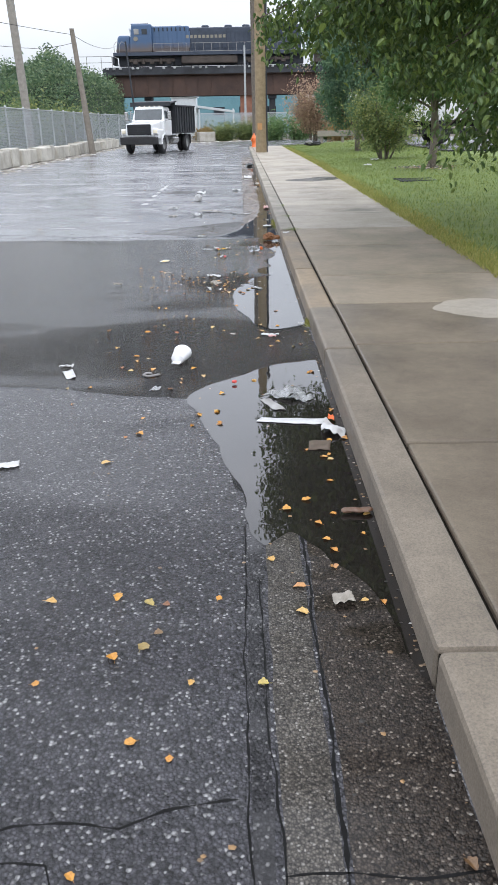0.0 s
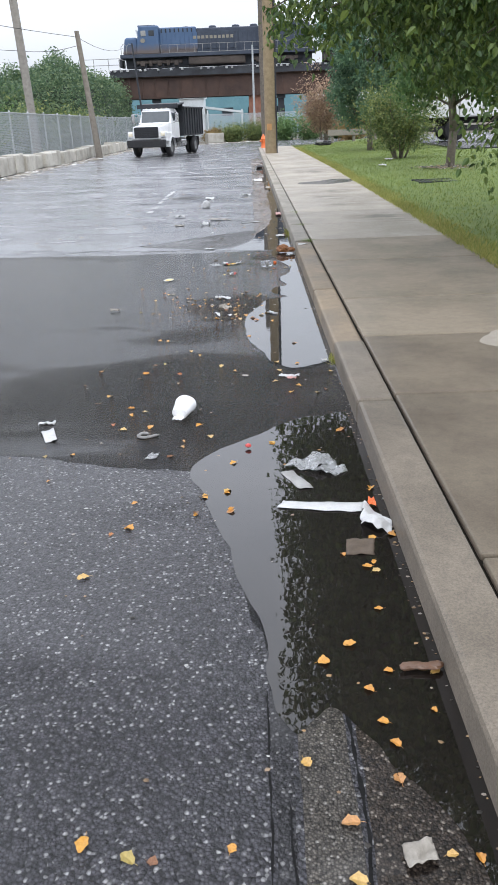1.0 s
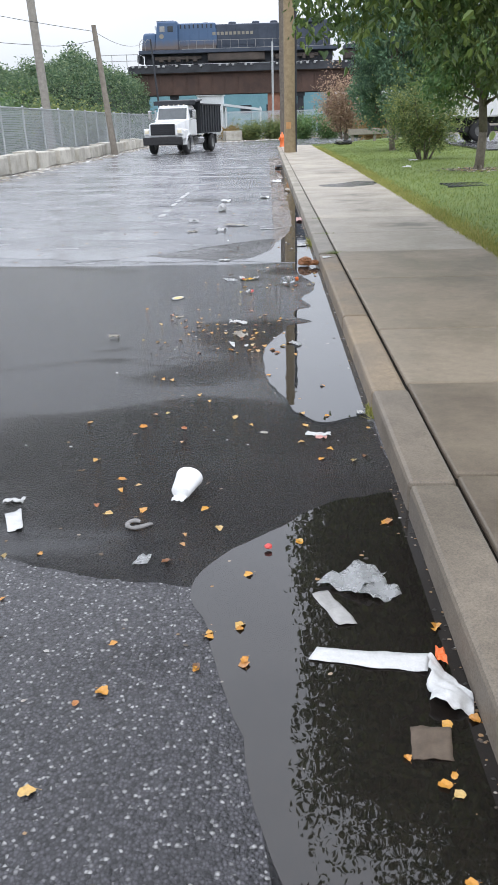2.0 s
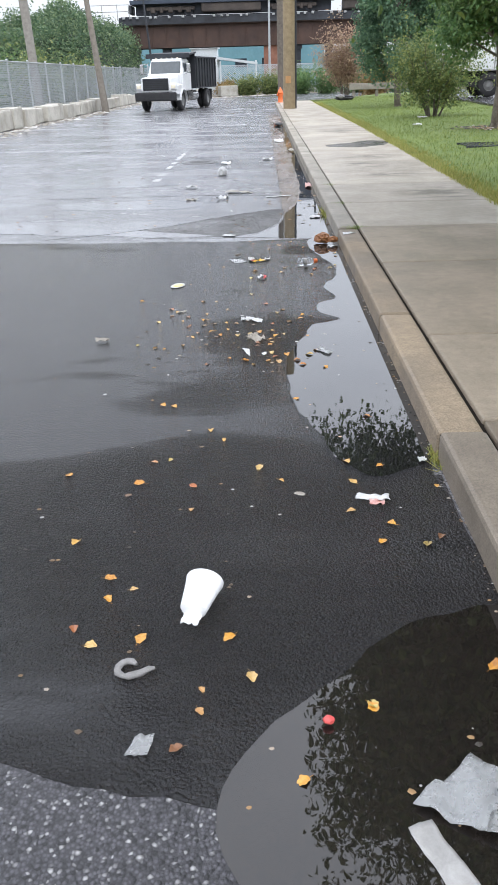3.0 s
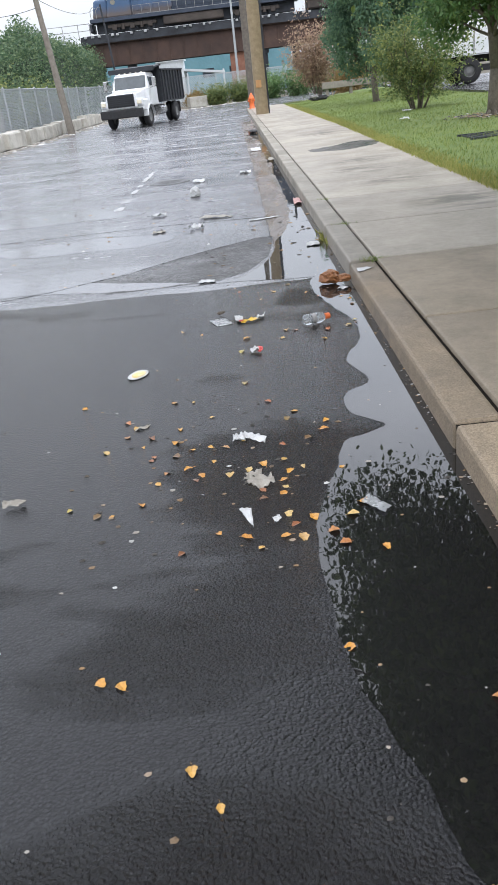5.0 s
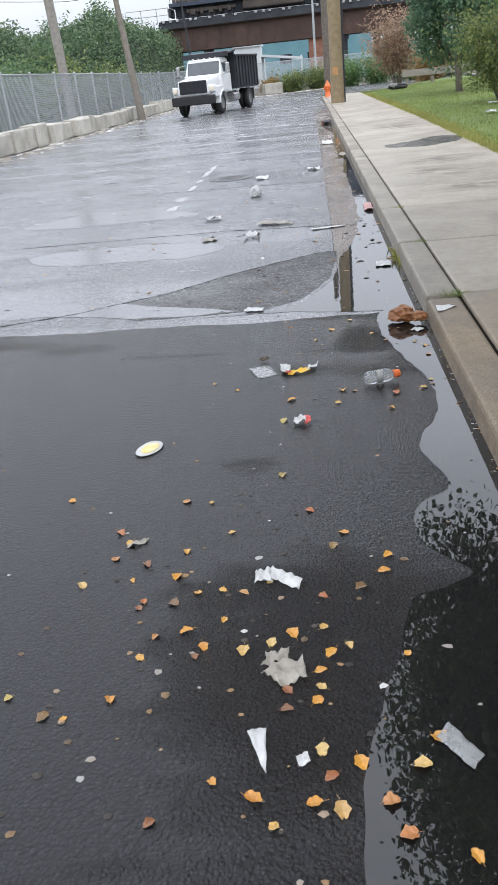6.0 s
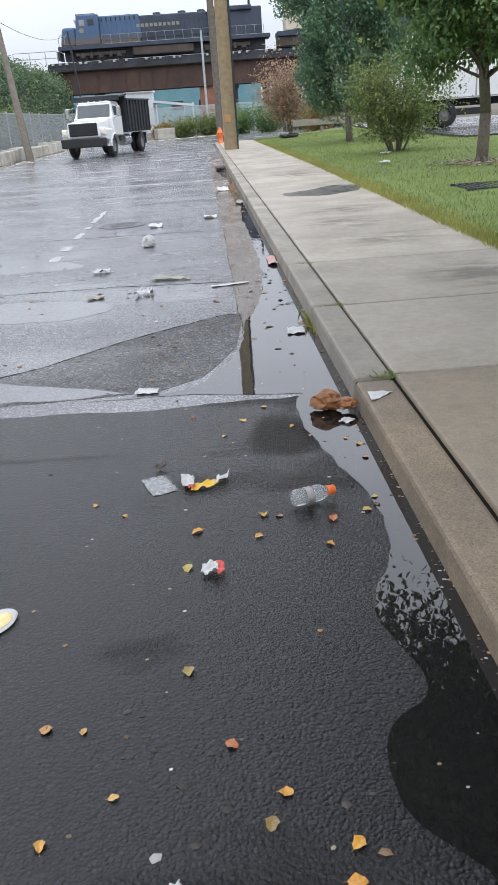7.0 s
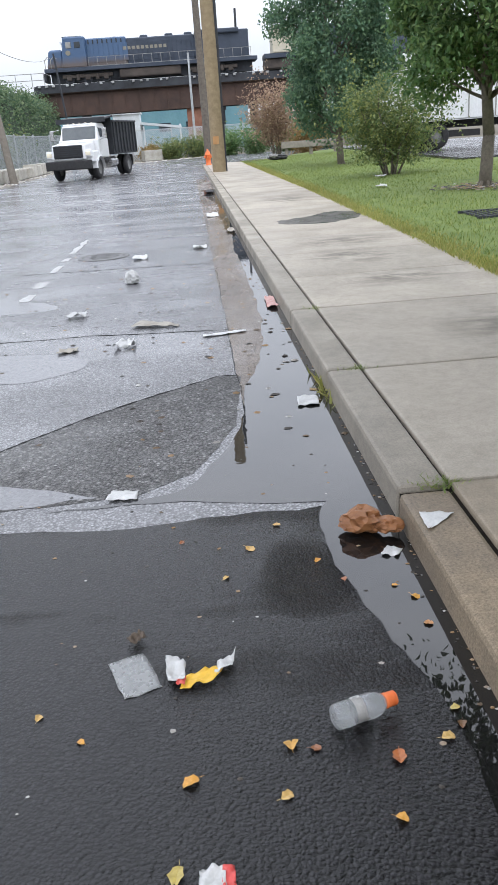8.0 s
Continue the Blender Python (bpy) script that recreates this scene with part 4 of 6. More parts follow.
def dump_truck(x, y, rz):
    """A medium dump truck whose nose points along -y."""
    t = thing("dump_truck", "white cab dump truck with a black tipping body on the road", "truck", pose(x, y, 0, 0, 0, rz))
    bm = bmesh.new()
    for sx in (-0.42, 0.42):
        box(bm, (sx, 3.0, 0.78), (0.1, 6.6, 0.24))
    for yy in (0.5, 2.2, 4.0, 5.6):
        box(bm, (0, yy, 0.78), (0.9, 0.1, 0.18))
    part("chassis", bm, M_BLACK, t)
    bm = bmesh.new()
    box(bm, (0, -0.25, 1.42), (1.72, 1.5, 0.82), (0, 0, 0), 0.09, 2)
    for v in bm.verts:
        if v.co.z > 1.5:
            v.co.z += 0.10 * (v.co.y + 0.25)
            v.co.x *= 0.94
    hood = part("hood", bm, M_TRUCK_W, t)
    for sx in (-1, 1):
        bm = lathe(bmesh.new(), [(0.56, -0.2), (0.62, -0.16), (0.62, 0.2), (0.56, 0.22)], 24, pose(sx * 0.98, 0.05, 0.56, 0, 90, 0))
        for v in list(bm.verts):
            if v.co.z < 0.56:
                bm.verts.remove(v)
        box(bm, (sx * 0.95, -0.45, 1.15), (0.42, 0.85, 0.55), (0, 0, 0), 0.08, 2)
        part("fender", bm, M_TRUCK_W, t)
    bm = bmesh.new()
    box(bm, (0, -1.02, 1.42), (1.42, 0.06, 0.62), (0, 0, 0), 0.03)
    g = part("grille", bm, M_TRUCK_B, hood, "black radiator grille")
    for k in range(6):
        part("grille_bar", box(bmesh.new(), (0, -1.055, 1.18 + k * 0.095), (1.36, 0.03, 0.03)), M_BLACK, t)
    for sx in (-0.95, 0.95):
        bm = box(bmesh.new(), (sx, -0.93, 1.30), (0.34, 0.12, 0.36), (0, 0, 0), 0.04)
        hl = part("headlight", bm, M_TRUCK_W, t)
        bm = box(bmesh.new(), (sx, -1.0, 1.30), (0.24, 0.05, 0.2), (0, 0, 0), 0.02)
        part("lens", bm, M_LENS, hl, "warm headlamp lens")
    bm = box(bmesh.new(), (0, -1.1, 0.78), (2.24, 0.26, 0.44), (0, 0, 0), 0.05, 2)
    part("bumper", bm, M_BLACK, t, "black steel bumper")
    bm = bmesh.new()
    box(bm, (0, 1.25, 1.5), (2.0, 1.5, 0.95), (0, 0, 0), 0.06, 2)
    top = bmesh.ops.create_cube(bm, size=1, matrix=pose(0, 1.3, 2.3) @ Matrix.Diagonal((1.96, 1.36, 0.75, 1)))["verts"]
    for v in top:
        if v.co.z > 2.4:
            v.co.x *= 0.88
            v.co.y += 0.26 if v.co.y < 1.3 else -0.03
    box(bm, (0, 1.42, 2.7), (1.66, 1.1, 0.1), (0, 0, 0), 0.045, 2)
    cab = part("cab", bm, M_TRUCK_W, t)
    bm = box(bmesh.new(), (0, 0.70, 2.28), (1.66, 0.05, 0.66), (-19, 0, 0), 0.02)
    part("windscreen", bm, M_GLASS_T, cab)
    for sx in (-1, 1):
        bm = box(bmesh.new(), (sx * 0.945, 1.35, 2.28), (0.05, 0.85, 0.5), (0, -sx * 9, 0), 0.02)
        part("side_window", bm, M_GLASS_T, cab)
        bm = box(bmesh.new(), (sx * 1.012, 1.3, 1.55), (0.03, 1.0, 0.95), (0, 0, 0), 0.012)
        part("door", bm, M_TRUCK_W, cab)
        bm = bmesh.new()
        rod(bm, (sx * 1.0, 0.75, 1.9), (sx * 1.3, 0.6, 2.0), 0.02, seg=6)
        rod(bm, (sx * 0.98, 0.75, 2.5), (sx * 1.3, 0.6, 2.45), 0.02, seg=6)
        box(bm, (sx * 1.32, 0.6, 2.22), (0.22, 0.1, 0.52), (0, 0, 0), 0.04)
        part("mirror", bm, M_CHROME, t, "chrome door mirror")
    for k in range(5):
        bm = box(bmesh.new(), (-0.6 + 0.3 * k, 0.98, 2.78), (0.09, 0.06, 0.035), (0, 0, 0), 0.012)
        part("marker_light", bm, M_LENS, cab)
    bm = box(bmesh.new(), (0, 4.3, 1.18), (2.3, 4.0, 0.1))
    body = part("dump_floor", bm, M_TRUCK_B, t, "black tipping body floor")
    for sx in (-1.12, 1.12):
        bm = box(bmesh.new(), (sx, 4.3, 2.0), (0.08, 4.0, 1.6))
        part("side_wall", bm, M_TRUCK_B, body)
    part("headboard", box(bmesh.new(), (0, 2.32, 2.1), (2.3, 0.08, 1.9)), M_TRUCK_B, body)
    part("tailgate", box(bmesh.new(), (0, 6.3, 1.7), (2.3, 0.08, 1.0)), M_TRUCK_B, body)
    bm = box(bmesh.new(), (0, 1.75, 3.0), (2.46, 1.3, 0.08), (6, 0, 0))
    part("cab_shield", bm, M_TRUCK_B, body, "black cab shield over the roof")
    part("shield_lip", box(bmesh.new(), (0, 1.12, 2.9), (2.46, 0.06, 0.24)), M_TRUCK_B, body)
    for sx in (-1.19, 1.19):
        for k in range(8):
            bm = box(bmesh.new(), (sx, 2.5 + k * 0.52, 2.0), (0.07, 0.1, 1.58), (0, 0, 0), 0.015)
            part("rib", bm, M_TRUCK_B, body)
        bm = box(bmesh.new(), (sx, 4.3, 2.82), (0.12, 4.0, 0.1), (0, 0, 0), 0.02)
        part("rail", bm, M_TRUCK_B, body)
    bm = bmesh.new()
    rng = random.Random(4)
    for k in range(26):
        bmesh.ops.create_icosphere(bm, subdivisions=1, radius=rng.uniform(0.12, 0.32), matrix=pose(rng.uniform(-0.9, 0.9), rng.uniform(2.8, 5.9), 2.25 + rng.uniform(-0.1, 0.2), rng.uniform(0, 90), rng.uniform(0, 90)))
    part("load", bm, M_CARD, t, "tan rubble load")
    tyre, rim = bmesh.new(), bmesh.new()
    lathe(tyre, [(0.28, -0.12), (0.44, -0.13), (0.5, -0.09), (0.51, 0), (0.5, 0.09), (0.44, 0.13), (0.28, 0.12)], 28, pose(0, 0, 0, 0, 90, 0))
    lathe(rim, [(0.0, -0.03), (0.1, -0.03), (0.12, -0.07), (0.25, -0.04), (0.29, -0.11), (0.29, 0.11), (0.25, 0.05), (0.12, 0.08), (0.0, 0.08)], 20, pose(0, 0, 0, 0, 90, 0))
    tm = rm = None
    for sx, yy in ((-0.98, 0.05), (0.98, 0.05), (-0.98, 4.75), (0.98, 4.75), (-0.68, 4.75), (0.68, 4.75)):
        if tm is None:
            a = part("wheel", tyre, M_BLACK, t, smooth=True)
            b2 = part("rim", rim, M_RIM, a, "dull steel rim")
            tm, rm = a.data, b2.data
        else:
            a, b2 = new("wheel", tm), new("rim", rm)
            a.parent, b2.parent = t, a
        a.location = (sx, yy, 0.51)
    for sx in (-1, 1):
        bm = rod(bmesh.new(), (sx * 0.85, 1.9, 0.75), (sx * 0.85, 2.9, 0.75), 0.28, seg=16)
        part("fuel_tank", bm, M_CHROME, t, "dull metal side tank")
        bm = box(bmesh.new(), (sx * 0.85, 5.35, 0.75), (0.6, 0.03, 0.6))
        part("mud_flap", bm, M_BLACK, t)
    for c in t.children:
        if not c.name.startswith("wheel"):
            c.scale.z = 0.92
    return t


M_CARD = plain("tan_rubble", (0.32, 0.24, 0.14), (0.45, 0.36, 0.22), 0.9, 5)
dump_truck(-5.51, 48.0, -13)


# ---- standing water ----
def puddle(label, outline, z, seed, material=None, amp=0.035, step=0.05):
    bm = bmesh.new()
    sheet(bm, wavy(rounded(outline), step, amp, seed), z)
    solo("puddle", bm, material or M_WATER, label, "puddle", kind="structure")


M_SHEEN = water_on("thin_water_sheet", (0.08, 0.08, 0.085), (0.15, 0.15, 0.158), 0.15, 0.2)
M_STAIN = concrete("soaked_slab_concrete", (0.085, 0.078, 0.066), (0.05, 0.046, 0.04), 1.0, 0.1, 2.5)
M_WATER_BR = water_on("silty_gutter_water", (0.003, 0.002, 0.0014), (0.010, 0.007, 0.0048), 0.03)
puddle("dark still puddle in the gutter with floating litter", [(-0.30, 4.42), (-0.08, 4.72), (0.2, 4.98), (0.40, 5.08), (0.60, 5.1), (0.60, 5.0), (0.60, 4.0), (0.60, 3.0), (0.60, 2.3), (0.60, 1.9), (0.53, 1.85), (0.49, 2.1), (0.44, 2.35), (0.34, 2.52), (0.28, 2.62), (0.2, 2.72), (0.1, 2.62), (0.03, 2.8), (-0.01, 3.16), (-0.15, 3.7), (-0.24, 4.05)], 0.0021, 1.3, M_WATER_BR)
puddle("still puddle along the kerb mirroring sky and trees", [(0.60, 6.4), (0.60, 6.2), (0.41, 6.05), (0.25, 6.02), (0.11, 6.2), (0.06, 6.44), (-0.01, 6.7), (-0.07, 7.1), (-0.04, 7.6), (0.1, 8.0), (0.13, 8.2), (0.34, 8.33), (0.2, 8.5), (0.2, 8.75), (0.35, 8.9), (0.29, 9.25), (0.40, 9.55), (0.44, 9.9), (0.30, 10.5), (0.25, 11.0), (0.34, 11.3), (0.60, 11.3), (0.60, 11.0), (0.60, 9.5), (0.60, 8.0)], 0.0019, 4.1)
puddle("bright shallow puddle beyond the black patch", [(0.60, 11.6), (0.60, 11.26), (0.26, 11.28), (-0.25, 11.38), (-0.9, 11.42), (-0.5, 11.47), (-0.28, 11.58), (-0.08, 12.0), (0.01, 12.4), (0.06, 12.9), (0.22, 13.5), (0.34, 14.9), (0.40, 17.4), (0.36, 19.0), (0.42, 20.7), (0.36, 23), (0.42, 27), (0.3, 29), (0.2, 30.5), (0.25, 33), (0.60, 33.2), (0.60, 32), (0.60, 24), (0.60, 16), (0.60, 13)], 0.0020, 6.6)
puddle("thin sheet of water lying on the road", [(-1.0, 13.75), (-1.6, 13.5), (-2.6, 13.6), (-3.0, 14.1), (-2.0, 14.3), (-1.2, 14.15)], 0.0014, 7.7, M_SHEEN, 0.1, 0.08)
puddle("thin sheet of water lying on the road", [(-1.6, 16.0), (-2.6, 15.8), (-3.8, 16.1), (-3.3, 16.8), (-2.2, 16.7)], 0.0014, 8.4, M_SHEEN, 0.12, 0.1)
puddle("thin sheet of water lying on the road", [(-0.7, 11.5), (-2.0, 11.7), (-4.2, 12.2), (-6.5, 12.6), (-6.5, 13.0), (-4.0, 12.75), (-2.3, 12.2), (-1.2, 11.75)], 0.0014, 9.2, M_SHEEN, 0.08, 0.1)
puddle("dark shallow puddle on the pavement", [(1.25, 20.6), (1.9, 20.4), (2.5, 21.0), (2.6, 21.9), (2.2, 22.1), (1.7, 21.5), (1.2, 21.2)], 0.1406, 10.3, M_STAIN, 0.10, 0.05)
for k, (x, y, rx, ry) in enumerate(((1.95, 6.0, 0.42, 0.34),)):
    out = [(x + rx * math.cos(a * 0.785), y + ry * math.sin(a * 0.785)) for a in range(8)]
    bm = sheet(bmesh.new(), wavy(rounded(out), 0.04, 0.09, 20.0 + k), 0.1406)
    solo("mortar_patch", bm, M_SLAB_DRY, "pale dried cement spill on the pavement", "pavement", kind="structure")


# ---- litter ----
M_FOAM = plain("white_foam", (0.80, 0.80, 0.80), (0.86, 0.86, 0.86), 0.6, 9, bump=0.05)
M_PAPER = plain("wet_white_paper", (0.46, 0.46, 0.455), (0.62, 0.62, 0.61), 0.65, 14, bump=0.2)
M_GREYPAPER = plain("soaked_grey_paper", (0.24, 0.235, 0.225), (0.36, 0.35, 0.335), 0.5, 14, bump=0.2, coat=0.3)
M_TISSUE = plain("grey_beige_tissue", (0.24, 0.215, 0.18), (0.42, 0.39, 0.34), 0.8, 16, bump=0.3)
M_GREYRAG = plain("soaked_grey_rag", (0.16, 0.155, 0.15), (0.28, 0.27, 0.26), 0.8, 18, bump=0.4)
M_CARTON = plain("sodden_brown_card", (0.07, 0.05, 0.035), (0.13, 0.098, 0.07), 0.8, 20, bump=0.3)
M_STICK = plain("wet_brown_wood", (0.10, 0.05, 0.025), (0.17, 0.085, 0.045), 0.5, 18, bump=0.4, coat=0.4)
M_YELLOW = plain("yellow_wrapper", (0.72, 0.42, 0.03), (0.82, 0.52, 0.06), 0.45, 12)
M_LIDYEL = plain("yellow_and_pale_wrapper", (0.75, 0.50, 0.08), (0.78, 0.70, 0.45), 0.5, 30)
M_REDP = plain("red_wrapper", (0.55, 0.05, 0.05), (0.68, 0.12, 0.10), 0.45, 14)
M_PINK = plain("pink_printed_paper", (0.50, 0.14, 0.11), (0.62, 0.50, 0.47), 0.6, 40)
M_KRAFT = plain("wet_kraft_paper", (0.20, 0.075, 0.025), (0.34, 0.145, 0.05), 0.6, 9, bump=0.4, coat=0.2)


def clear_plastic(name, colour, rough, alpha):
    n = Nodes(name)
    n.set(Base_Color=colour, Roughness=n.math("ADD", rough, n.math("MULTIPLY", n.noise(40, 3, 0.6, n.obj), 0.15)), Transmission_Weight=alpha, IOR=1.3)
    return n.bump(n.noise(30, 2, 0.5, n.obj), 0.1, 0.002).mat


M_FILM = clear_plastic("milky_plastic_film", (0.52, 0.53, 0.53), 0.2, 0.62)
M_BOTTLE = clear_plastic("clear_bottle_plastic", (0.72, 0.74, 0.75), 0.1, 0.8)


def crumpled(corners, lift, seed, nx=12, ny=8, ruffle=0.0, thick=0.0012):
    """A sheet of paper or film spread between four corners, wrinkled and with curled edges."""
    a, b, c, d = [Vector((*p, 0)) for p in corners]
    size = max((b - a).length, (d - a).length)
    grid, bm = [], bmesh.new()
    for j in range(ny + 1):
        row = []
        for k in range(nx + 1):
            u, v = k / nx, j / ny
            p = a.lerp(b, u).lerp(d.lerp(c, u), v)
            s = 9.0 / max(size, 0.02) * 0.35
            w = noise.noise((p.x * s + seed, p.y * s, seed)) + 0.5 * noise.noise((p.x * s * 2.6, p.y * s * 2.6 + seed, seed))
            edge = max(0.0, 1 - 6 * min(u, 1 - u, v, 1 - v))
            z = lift * (0.55 + 0.75 * w) + lift * 0.5 * edge * noise.noise((u * 4 + seed, v * 4, 1.0))
            q = p + Vector((noise.noise((p.y * s * 1.4, seed, 2.0)), noise.noise((p.x * s * 1.4, seed, 5.0)), 0)) * (ruffle + 0.03 * size)
            row.append(bm.verts.new((q.x, q.y, max(z, 0.001))))
        grid.append(row)
    for j in range(ny):
        for k in range(nx):
            bm.faces.new((grid[j][k], grid[j][k + 1], grid[j + 1][k + 1], grid[j + 1][k]))
    bmesh.ops.recalc_face_normals(bm, faces=bm.faces)
    bmesh.ops.solidify(bm, geom=bm.faces[:], thickness=thick)
    return bm


def scrap(name, label, category, corners, lift, material, seed, z=0.0015, **k):
    x = sum(p[0] for p in corners) / 4
    y = sum(p[1] for p in corners) / 4
    bm = crumpled([(p[0] - x, p[1] - y) for p in corners], lift, seed, **k)
    return solo(name, bm, material, label, category, pose(x, y, z), smooth=True)


WZ = 0.0023
# foam cup lying on its side
cup = thing("foam_cup", "white foam drinking cup lying crushed on the asphalt", "cup", pose(-0.425, 5.05, 0.043, 0, 0, -12))
ax = pose(0, 0, 0.006, -84, 0, 0)
bm = lathe(bmesh.new(), [(0.0, 0.0), (0.040, 0.0), (0.043, 0.004), (0.060, 0.130), (0.063, 0.133), (0.063, 0.139), (0.059, 0.139), (0.056, 0.128), (0.039, 0.008), (0.0, 0.008)], 32, ax)
for v in bm.verts:
    v.co.z = max(v.co.z, -0.035) if v.co.z < 0 else v.co.z * 0.82
part("body", bm, M_FOAM, cup, smooth=True)
bm = crumpled([(-0.03, -0.045), (0.025, -0.045), (0.028, 0.01), (-0.032, 0.012)], 0.012, 3.0, 6, 6, 0.002, 0.004)
part("torn_flap", bm, M_FOAM, cup, "torn flap of the base").location = (0, 0, -0.02)

strip = thing("paper_strip", "long torn white paper strip with a crumpled end in the puddle", "paper", pose(0, 0, WZ))
part("tail", crumpled([(0.09, 3.95), (0.45, 3.88), (0.475, 3.965), (0.12, 4.01)], 0.008, 1.5, 24, 4), M_PAPER, strip, smooth=True)
part("crumpled_end", crumpled([(0.42, 3.74), (0.548, 3.70), (0.545, 3.79), (0.47, 3.985)], 0.042, 2.7, 16, 16, 0.014), M_PAPER, strip, "bunched white end with printed specks", smooth=True)
part("torn_corner", crumpled([(0.478, 3.93), (0.512, 3.90), (0.515, 3.97), (0.49, 3.99)], 0.02, 5.7, 5, 5), M_ORANGE, strip, "small orange printed scrap").location = (0, 0, 0.012)
scrap("paper_sheet", "folded grey-white paper sheet floating in the puddle", "paper", [(0.118, 4.31), (0.199, 4.118), (0.264, 4.137), (0.175, 4.332)], 0.008, M_GREYPAPER, 3.3, WZ)
scrap("plastic_film", "crumpled clear plastic film floating in the puddle", "plastic film", [(0.136, 4.37), (0.28, 4.29), (0.40, 4.42), (0.31, 4.50)], 0.03, M_FILM, 4.4, WZ, ruffle=0.006)
scrap("plastic_film", "crumpled clear plastic film floating in the puddle", "plastic film", [(0.27, 4.30), (0.37, 4.25), (0.44, 4.30), (0.36, 4.42)], 0.025, M_FILM, 5.4, WZ, ruffle=0.006)
scrap("card_scrap", "sodden brown card scrap soaking in the puddle", "card", [(0.343, 3.545), (0.45, 3.54), (0.466, 3.655), (0.355, 3.66)], 0.008, M_CARTON, 5.1, WZ, thick=0.003)
bm = bmesh.new()
prev = None
for k in range(12):
    ring = []
    for i in range(8):
        r = 0.016 * (1 + 0.45 * noise.noise((k * 0.55, i * 1.3, 3))) * (0.5 if k in (0, 11) else 1)
        ring.append(bm.verts.new((-0.066 + 0.012 * k + 0.004 * noise.noise((i, k, 7)), r * math.cos(i * 0.785) + 0.004 * math.sin(k * 0.6), 0.010 + 0.6 * r * math.sin(i * 0.785))))
    if prev:
        for i in range(8):
            bm.faces.new((prev[i], prev[(i + 1) % 8], ring[(i + 1) % 8], ring[i]))
    else:
        bm.faces.new(ring[::-1])
    prev = ring
bm.faces.new(prev)
solo("wood_piece", bm, M_STICK, "short wet brown piece of wood in the gutter", "wood", pose(0.49, 2.87, 0.009, 0, 0, 3))
carton = thing("carton_scrap", "flattened white carton scrap with a printed corner", "carton", pose(0, 0, 0.0015))
part("panel", crumpled([(-1.19, 4.946), (-1.125, 4.784), (-1.066, 4.807), (-1.124, 4.977)], 0.012, 6.1, 8, 8, 0.001, 0.002), M_PAPER, carton, smooth=True)
part("flap", crumpled([(-1.228, 5.04), (-1.14, 5.05), (-1.135, 5.085), (-1.228, 5.085)], 0.02, 6.9, 8, 4, 0.003, 0.002), M_PAPER, carton, "torn curled flap", smooth=True)
scrap("plastic_film", "thin clear plastic scrap stuck to the asphalt", "plastic film", [(-0.56, 4.52), (-0.50, 4.52), (-0.49, 4.59), (-0.54, 4.58)], 0.01, M_FILM, 7.4)
# soaked rag, curled like a hook
rag = bmesh.new()
turn = [(0.6 + 0.55 * k) for k in range(9)]
path = [Vector((0.038 * math.cos(a), 0.042 + 0.042 * math.sin(a), 0)) for a in turn] + [Vector((0.055, 0.02, 0)), Vector((0.085, 0.04, 0)), Vector((0.105, 0.045, 0))]
prev = None
for k, p in enumerate(path):
    d = (path[min(k + 1, len(path) - 1)] - path[max(k - 1, 0)]).normalized()
    side = Vector((-d.y, d.x, 0))
    ring = []
    for i in range(9):
        a = i * 0.698
        r = (0.014 + 0.009 * noise.noise((k * 0.9, i * 0.9, 3))) * (0.55 if k in (0, len(path) - 1) else 1)
        q = p + side * r * math.cos(a)
        ring.append(rag.verts.new((q.x, q.y, max(0, 0.008 + 0.75 * r * math.sin(a)))))
    if prev:
        for i in range(9):
            rag.faces.new((prev[i], prev[(i + 1) % 9], ring[(i + 1) % 9], ring[i]))
    prev = ring
solo("rag", rag, M_GREYRAG, "soaked grey rag twisted on the asphalt", "rag", pose(-0.60, 4.80, 0.002) @ Matrix.Diagonal((0.76, 0.76, 0.76, 1)), smooth=True)
wr = thing("wrapper", "white and pink printed wrapper on the asphalt", "wrapper", pose(0, 0, 0.0015))
part("foil", crumpled([(0.166, 5.79), (0.30, 5.775), (0.301, 5.82), (0.17, 5.83)], 0.016, 8.2, 12, 5, 0.002), M_PAPER, wr, smooth=True)
part("printed_side", crumpled([(0.215, 5.755), (0.275, 5.752), (0.28, 5.788), (0.22, 5.79)], 0.014, 8.8, 8, 5, 0.002), M_PINK, wr, "pink printed side", smooth=True)
scrap("napkin", "twisted white napkin lying on black asphalt", "napkin", [(-0.36, 8.30), (-0.30, 8.31), (-0.30, 8.39), (-0.355, 8.36)], 0.022, M_PAPER, 9.2)
scrap("napkin", "twisted white napkin lying on black asphalt", "napkin", [(-0.305, 8.31), (-0.215, 8.265), (-0.205, 8.31), (-0.30, 8.385)], 0.022, M_PAPER, 9.2)
scrap("tissue", "crumpled beige tissue on black asphalt", "tissue", [(-0.315, 7.895), (-0.26, 7.835), (-0.185, 7.865), (-0.20, 7.945)], 0.032, M_TISSUE, 10.6, nx=20, ny=16)
scrap("tissue", "crumpled beige tissue on black asphalt", "tissue", [(-0.315, 7.91), (-0.25, 7.93), (-0.23, 7.965), (-0.30, 7.96)], 0.03, M_TISSUE, 11.6, ruffle=0.008)
scrap("plastic_film", "pointed clear plastic scrap on black asphalt", "plastic film", [(-0.336, 7.675), (-0.287, 7.56), (-0.283, 7.562), (-0.29, 7.70)], 0.02, M_PAPER, 12.1)
scrap("plastic_film", "clear plastic sheet half under the puddle", "plastic film", [(0.122, 7.66), (0.19, 7.56), (0.225, 7.6), (0.16, 7.70)], 0.012, M_FILM, 13.1, WZ)
